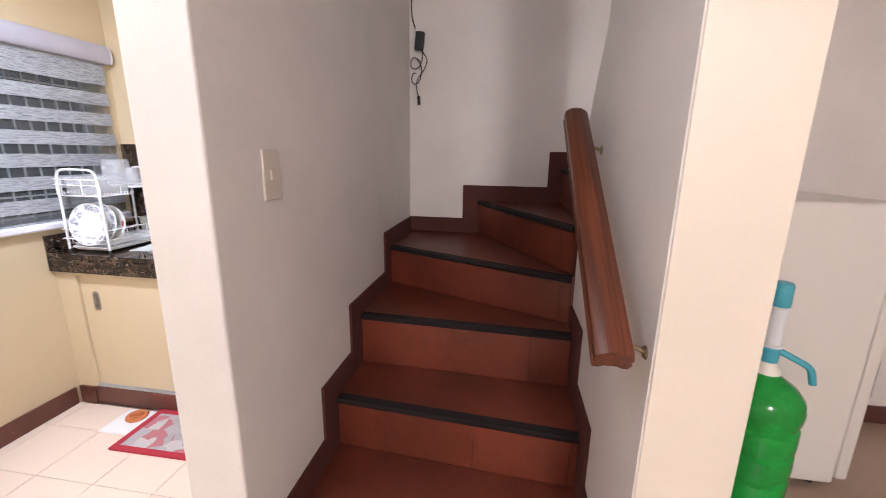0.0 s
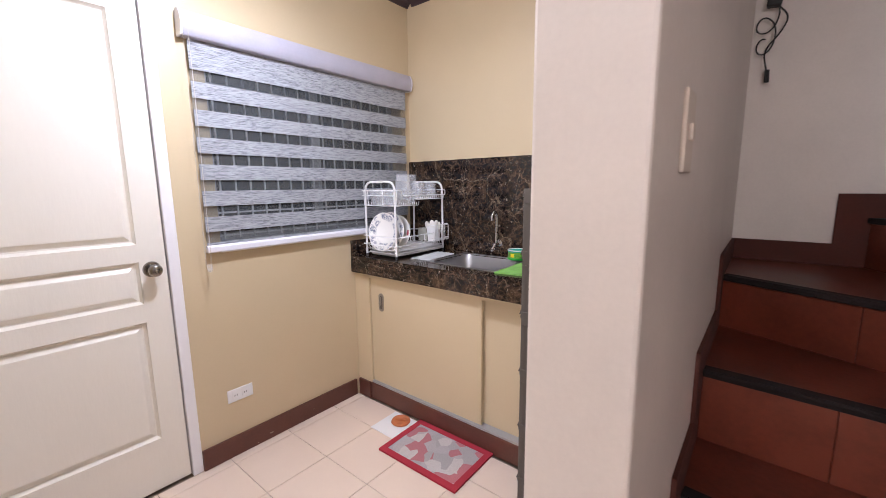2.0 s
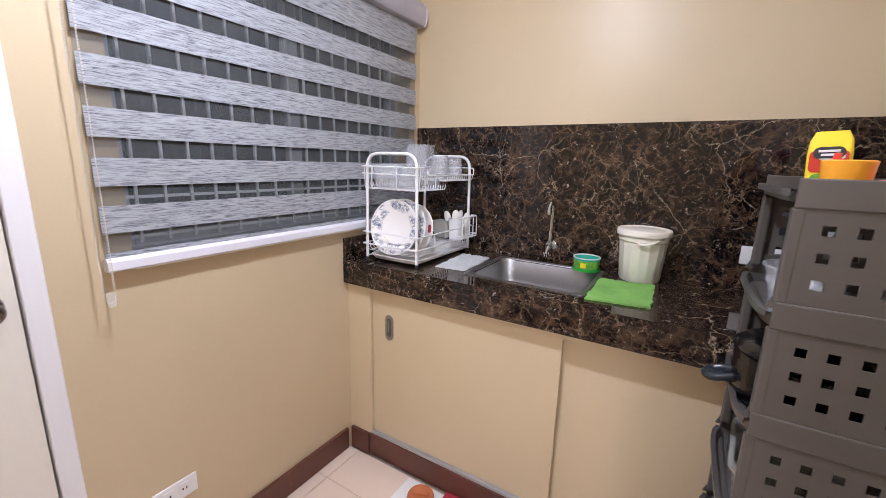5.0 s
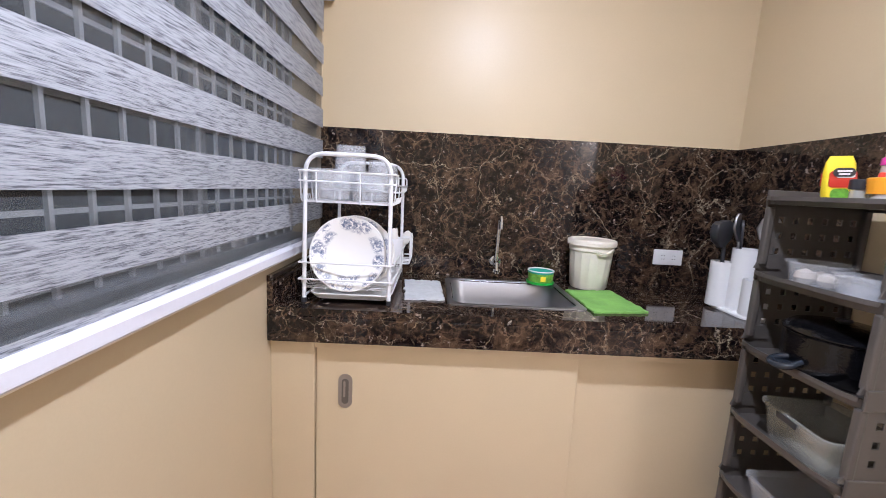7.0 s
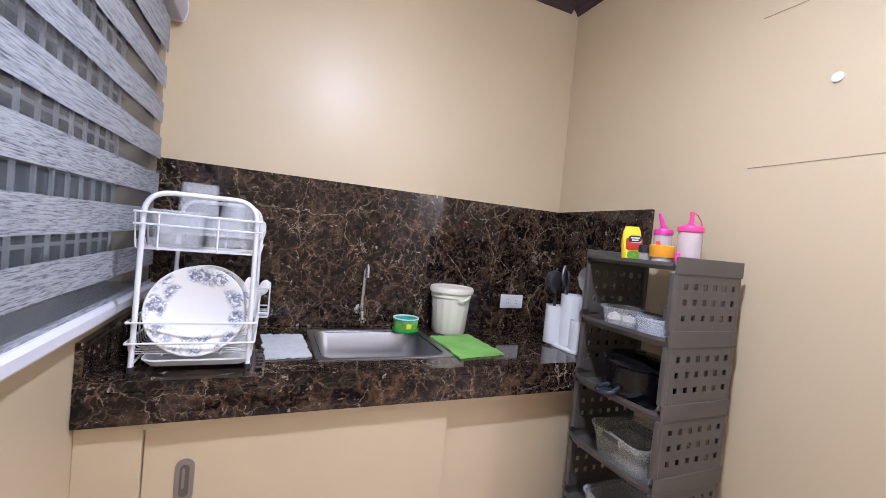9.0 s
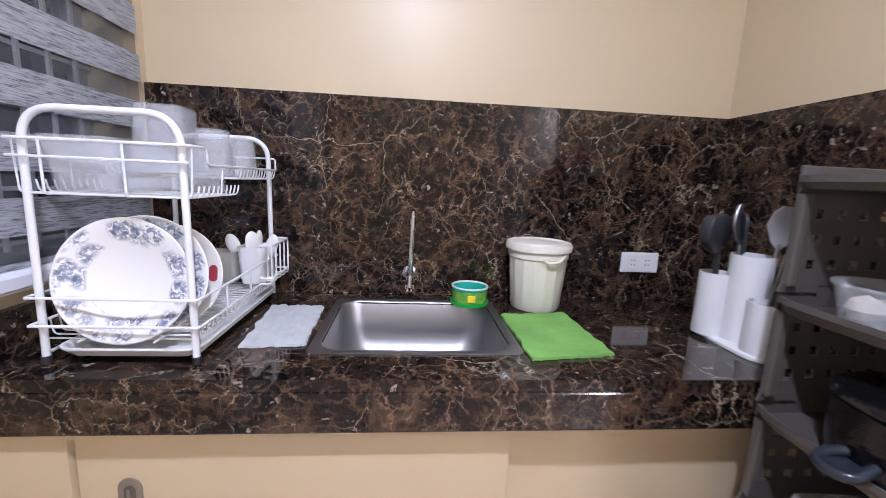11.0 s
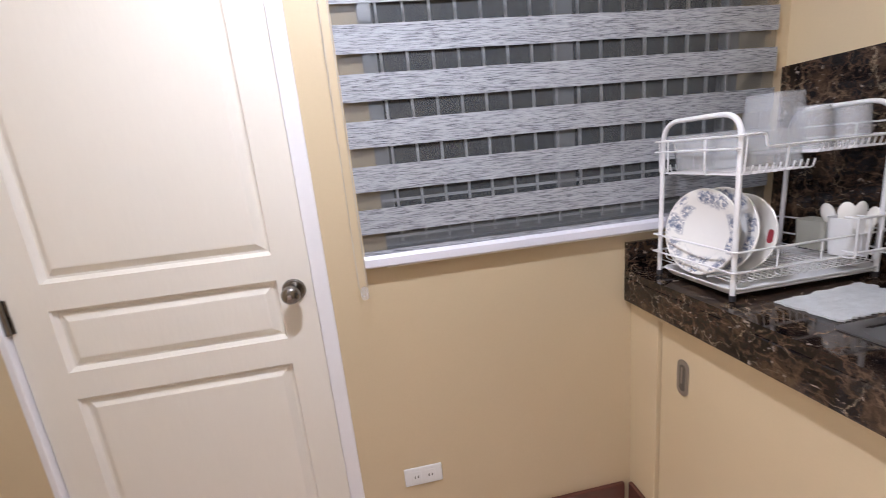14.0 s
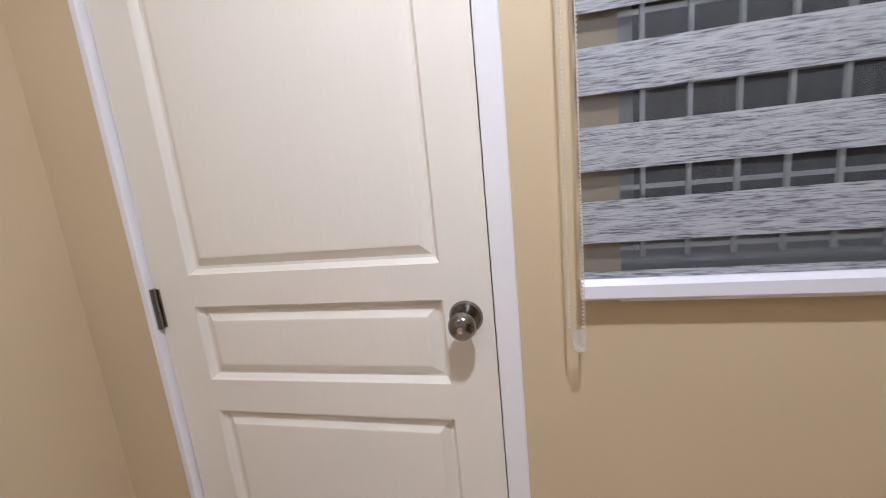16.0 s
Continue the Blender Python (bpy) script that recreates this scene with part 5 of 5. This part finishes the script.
for gx, gy, gs in ((-0.885, 1.488, 1.0), (-0.862, 1.452, 0.9), (-0.845, 1.490, 0.85)):
    eggs = part("garlic_bulb", lathe([(0, 0.0), (0.016, 0.002), (0.023, 0.016), (0.018, 0.030), (0.006, 0.036), (0, 0.039)], 16), GARLIC, smooth=True)
    eggs.matrix_basis = pose(gx, gy, on_tray(0) + 0.0045) @ Matrix.Diagonal((gs, gs, gs, 1))
    tagged(eggs, "white garlic bulb in the clear bowl", "garlic", "garlic bulbs")

ENAMEL = surface("black_enamel", (0.004, 0.004, 0.005), 0.13, spread=0.5, big=60, fine=75, bump=0.55)
HAZY = sheer("hazy_box_plastic", (0.56, 0.56, 0.50), 0.64)
pan = thing("cooking_pot", pose(-0.862, 1.398, on_tray(1)), "glossy black speckled enamel pot with a loop handle in the tower", "pot")
part("body", lathe([(0, 0), (0.080, 0), (0.092, 0.006), (0.098, 0.018), (0.1005, 0.050), (0.1015, 0.098), (0.1045, 0.1015), (0.1005, 0.1035), (0.097, 0.098), (0.095, 0.016), (0, 0.012)], 44), ENAMEL, pan, smooth=True)
lidp = part("lid", lathe([(0, 0.128), (0.035, 0.127), (0.070, 0.124), (0.088, 0.119), (0.098, 0.112), (0.105, 0.1065), (0.1045, 0.104), (0, 0.1045)], 44), ENAMEL, pan, smooth=True)
part("lid_knob", lathe([(0, 0.139), (0.014, 0.138), (0.016, 0.134), (0.008, 0.128), (0, 0.125)], 20), DARKPLASTIC, lidp, smooth=True)
part("handle", tube(bend([(-0.088, 0.015, 0.040), (-0.112, 0.027, 0.034), (-0.136, 0.024, 0.026), (-0.142, 0.0, 0.024), (-0.130, -0.022, 0.028), (-0.088, -0.015, 0.040)], 0.03), 0.0078, 10), surface("slate_plastic", (0.020, 0.025, 0.034), 0.25), pan, "slate grey loop handle", smooth=True)
part("handle_web", extrude([(-0.112 + u, v) for u, v in rounded(0.056, 0.042, 0.019)], "z", 0.026, 0.031, bevel=0.001), bpy.data.materials["slate_plastic"], pan, "slate grey grip plate")

fb = thing("food_box", pose(-0.845, 1.395, on_tray(2), 0, 0, 84), "large frosted open food box with a black clasp in the tower", "container", "plastic tubs")
k_, t_ = 0.88, 0.003
w_, d_, h_ = 0.200, 0.180, 0.086
part("body", loft([(rounded(w_ * k_, d_ * k_, 0.022), 0), (rounded(w_, d_, 0.026), h_ - 0.010), (rounded(w_ + 0.012, d_ + 0.012, 0.030), h_ - 0.008), (rounded(w_ + 0.012, d_ + 0.012, 0.030), h_), (rounded(w_ - 2 * t_, d_ - 2 * t_, 0.024), h_), (rounded(w_ * k_ - 2 * t_, d_ * k_ - 2 * t_, 0.020), t_)]), HAZY, fb, smooth=True)
part("clasp", box(-0.030, d_ / 2 + 0.0065, h_ - 0.016, 0.030, d_ / 2 + 0.0105, h_ - 0.002, 0.001), DARKPLASTIC, fb, "black clasp")
tub(0.15, 0.20, 0.07, pose(-0.84, 1.42, on_tray(3), 0, 0, 90), CLEARPLASTIC, "clear shallow food box in the tower", name="food_box")
tub(0.16, 0.20, 0.08, pose(-0.84, 1.42, on_tray(4), 0, 0, 90), CLEARPLASTIC, "clear shallow food box in the tower", name="food_box")

TOP = RIMS[0] - 0.0292
pk = thing("seasoning_pouch", pose(-0.870, 1.464, TOP, 0, -3, -14) @ Matrix.Diagonal((1.18, 1.20, 1.10, 1)), "yellow and red printed seasoning pouch standing on the tower", "pouch")
part("pouch", loft([(rounded(0.044, 0.030, 0.014), 0.0), (rounded(0.050, 0.026, 0.012), 0.025), (rounded(0.052, 0.018, 0.0085), 0.062), (rounded(0.048, 0.008, 0.0038), 0.086), (rounded(0.036, 0.004, 0.0018), 0.100)]), YELLOW, pk, smooth=True)
for sgn in (-1, 1):
    part("print", extrude([(u, 0.052 + v) for u, v in rounded(0.044, 0.034, 0.007)], "y", sgn * 0.0105, sgn * 0.0127), RED, pk, "red printed panel")
    part("print", extrude([(u + 0.003, 0.060 + v) for u, v in rounded(0.030, 0.010, 0.004)], "y", sgn * 0.0128, sgn * 0.0136), WHITEPLASTIC, pk, "white lettering bar")
    part("print", extrude([(u - 0.004, 0.022 + v) for u, v in rounded(0.030, 0.022, 0.009)], "y", sgn * 0.0128, sgn * 0.0146), LIMELABEL, pk, "green printed fruit")

for sgn in (-1, 1):
    part("print", extrude([(u, 0.066 + v) for u, v in rounded(0.036, 0.018, 0.0085)], "y", sgn * 0.0128, sgn * 0.0142), DARKPLASTIC, pk, "black oval mark")
    for w, z in ((0.024, 0.0685), (0.018, 0.0625)):
        part("print", box(-w / 2, sgn * 0.0144 - 0.0005, z - 0.0018, w / 2, sgn * 0.0144 + 0.0005, z + 0.0018), WHITEPLASTIC, pk, "white lettering bar")


def lidded_jar(place, r, body_h, cap, label, capmat, nub=None):
    j = thing("spice_jar", pose(*place), label, "jar", "jars on the tower")
    part("body", lathe([(0, 0), (r * 0.94, 0), (r, 0.004), (r, body_h - 0.004), (r * 0.9, body_h), (0, body_h)], 28), FROSTED, j, "clear plastic jar", smooth=True)
    c = part("cap", lathe(cap, 32), capmat, j, "coloured cap", smooth=True)
    if nub:
        part("nub", lathe([(0, body_h + 0.044), (0.005, body_h + 0.042), (0.006, body_h + 0.030), (0, body_h + 0.030)], 16), nub, c, at=pose(-0.014, 0.004, 0), smooth=True)


lidded_jar((-0.870, 1.361, TOP), 0.026, 0.026, [(0, 0.024), (0.030, 0.024), (0.031, 0.028), (0.033, 0.050), (0.034, 0.056), (0.030, 0.058), (0, 0.056)], "small clear jar with a flared orange cap on the tower", ORANGE, RED)
lidded_jar((-0.872, 1.414, TOP), 0.016, 0.036, [(0, 0.034), (0.0185, 0.034), (0.019, 0.037), (0.019, 0.054), (0.017, 0.056), (0, 0.056)], "small clear spice jar with a black cap on the tower", DARKPLASTIC)


def bottle(place, h, r, lidmat, label, lean, strap):
    b = thing("sauce_bottle", pose(*place), label, "bottle", "bottles on the tower")
    part("body", lathe([(0, 0), (r * 0.95, 0), (r, 0.006), (r, h * 0.86), (r * 0.94, h), (0, h)], 32), BOTTLE, b, smooth=True)
    c = part("cap", lathe([(0, h - 0.002), (r * 1.07, h - 0.002), (r * 1.08, h + 0.010), (r * 1.0, h + 0.015), (0.013, h + 0.019), (0.009, h + 0.024), (0, h + 0.024)], 32), lidmat, b, "coloured screw cap", smooth=True)
    tip = Vector((lean[0], lean[1], h + lean[2]))
    part("spout", tube([(0, 0, h + 0.018), tip * 0.5 + Vector((0, 0, (h + 0.018) * 0.5)), tip], 0.0085, 14, taper=[1.0, 0.75, 0.5]), lidmat, c, smooth=True)
    if strap:
        part("stopper", lathe([(0, 0.010), (0.006, 0.009), (0.0075, 0.0), (0, 0)], 16), lidmat, c, at=pose(tip.x, tip.y, tip.z - 0.003), smooth=True)
        part("strap", tube(bend([tuple(tip), (tip.x + 0.020, tip.y, tip.z + 0.002), (r + 0.016, 0, h + 0.028), (r + 0.012, 0, h + 0.008), (r * 1.02, 0, h + 0.006)], 0.014), 0.0017, 8), lidmat, c, "thin looped strap", smooth=True)


bottle((-0.752, 1.366, TOP), 0.108, 0.032, PINK, "frosted sauce bottle with a pink cap and strap on the tower", (0.0, 0.0, 0.052), True)
bottle((-0.758, 1.450, TOP), 0.096, 0.026, PURPLE, "frosted sauce bottle with a magenta cap on the tower", (-0.012, 0.010, 0.066), False)
mini = thing("lidded_pot", pose(-0.816, 1.352, TOP), "tiny pot with a magenta lid on the tower", "pot")
part("jar", lathe([(0, 0), (0.019, 0), (0.021, 0.018), (0, 0.018)], 24), FROSTED, mini)
part("lid", lathe([(0, 0.018), (0.025, 0.018), (0.025, 0.027), (0.008, 0.030), (0.006, 0.042), (0, 0.044)], 24), PINK, mini, "magenta lid", smooth=True)

# ---- floor things ----
mat = thing("kitchen_mat", pose(-1.497, 1.478, FZ + 0.001, 0, 0, 0.5), "patchwork floor mat in rose and grey with a crimson border", "mat")
part("field", extrude(rounded(0.408, 0.26, 0.006), "z", 0.0, 0.008, bevel=0.002), MATPATCH, mat)
part("border", perforated([-0.229, -0.199, 0.199, 0.229], [-0.152, -0.122, 0.122, 0.152], lambda i, j: not (i == 1 and j == 1), 0.0105, lambda u, v, w: (u, v, w)), MATRED, mat, "crimson cloth border")

dr = thing("floor_drain_plate", pose(-1.798, 1.522, FZ + 0.0005), "white square floor plate with a terracotta rubber stopper", "drain plate")
part("plate", box(-0.10, -0.097, 0, 0.10, 0.088, 0.004, 0.001), WHITEPLASTIC, dr)
part("stopper", lathe([(0, 0.004), (0.048, 0.004), (0.052, 0.010), (0.049, 0.017), (0.036, 0.019), (0.03, 0.016), (0, 0.016)], 28, bm=box(-0.03, -0.008, 0.014, 0.03, 0.008, 0.028, 0.003)), TERRACOTTA, dr, "terracotta rubber stopper", at=pose(-0.004, 0.032, 0, 0, 0, 25), smooth=True)

# marks on the partition wall: a closed hatch's edge lines and a dab of filler
hatch = tagged(new("wall_hatch"), "flush cream wall hatch outlined by thin dark seams", "hatch", kind="structure")
for z in (1.515, 1.952):
    part("seam", box(XE - 0.0012, 0.66, z - 0.0011, XE - 0.0002, 1.31, z + 0.0011), surface("seam_shadow", (0.30, 0.24, 0.17), 0.7), hatch)
part("hook", lathe([(0, 0), (0.013, 0), (0.012, 0.006), (0, 0.008)], 16), WHITEPLASTIC, hatch, "small white adhesive hook", at=pose(XE - 0.0002, 1.122, 1.72, 0, -90, 0))

# lamp holders, unseen, added above the four lights
for name, place, top in (("ceiling_lamp", KITCHEN_LAMP, ZC), ("ceiling_lamp", HALL_LAMP, ZC), ("ceiling_lamp", HALL_FILL, ZC), ("ceiling_lamp", LANDING_FILL, 3.6)):
    L = thing(name, pose(place[0], place[1], top), "unseen white lamp holder added to the ceiling over a light", "lamp", "ceiling lamps")
    part("rose", lathe([(0, 0), (0.05, 0), (0.045, -0.02), (0.02, -0.028), (0, -0.028)], 24), LAMPBODY, L, smooth=True)
    part("cord", tube([(0, 0, -0.02), (0, 0, place[2] - top + 0.12)], 0.004, 8), BLACKCABLE, L)
    part("holder", lathe([(0, place[2] - top + 0.13), (0.02, place[2] - top + 0.13), (0.022, place[2] - top + 0.075), (0, place[2] - top + 0.075)], 20), LAMPBODY, L, smooth=True)

# ---- floor tiles, one by one ----
P = 0.2905
tx0, ty0 = -2.179 - P, 0.851 - 4 * P
shared = {}
for i in range(8):
    for j in range(8):
        x0, x1 = max(XW, tx0 + P * i) + 0.0013, min(XE, tx0 + P * (i + 1)) - 0.0013
        y0, y1 = max(YS, ty0 + P * j) + 0.0013, min(1.62, ty0 + P * (j + 1)) - 0.0013
        if x1 - x0 < 0.02 or y1 - y0 < 0.02:
            continue
        key = (round(x1 - x0, 4), round(y1 - y0, 4))
        if key not in shared:
            w, d = key
            bm = loft([([(-w / 2, -d / 2), (w / 2, -d / 2), (w / 2, d / 2), (-w / 2, d / 2)], -0.003), ([(-w / 2, -d / 2), (w / 2, -d / 2), (w / 2, d / 2), (-w / 2, d / 2)], -0.001),
                       ([(-w / 2 + 0.0015, -d / 2 + 0.0015), (w / 2 - 0.0015, -d / 2 + 0.0015), (w / 2 - 0.0015, d / 2 - 0.0015), (-w / 2 + 0.0015, d / 2 - 0.0015)], 0.0)], cap=(False, True))
            ob = part("tile", bm, TILE, floor)
            shared[key] = ob.data
        else:
            ob = new("tile", shared[key])
            ob.parent = floor
        ob.location = ((x0 + x1) / 2, (y0 + y1) / 2, FZ)
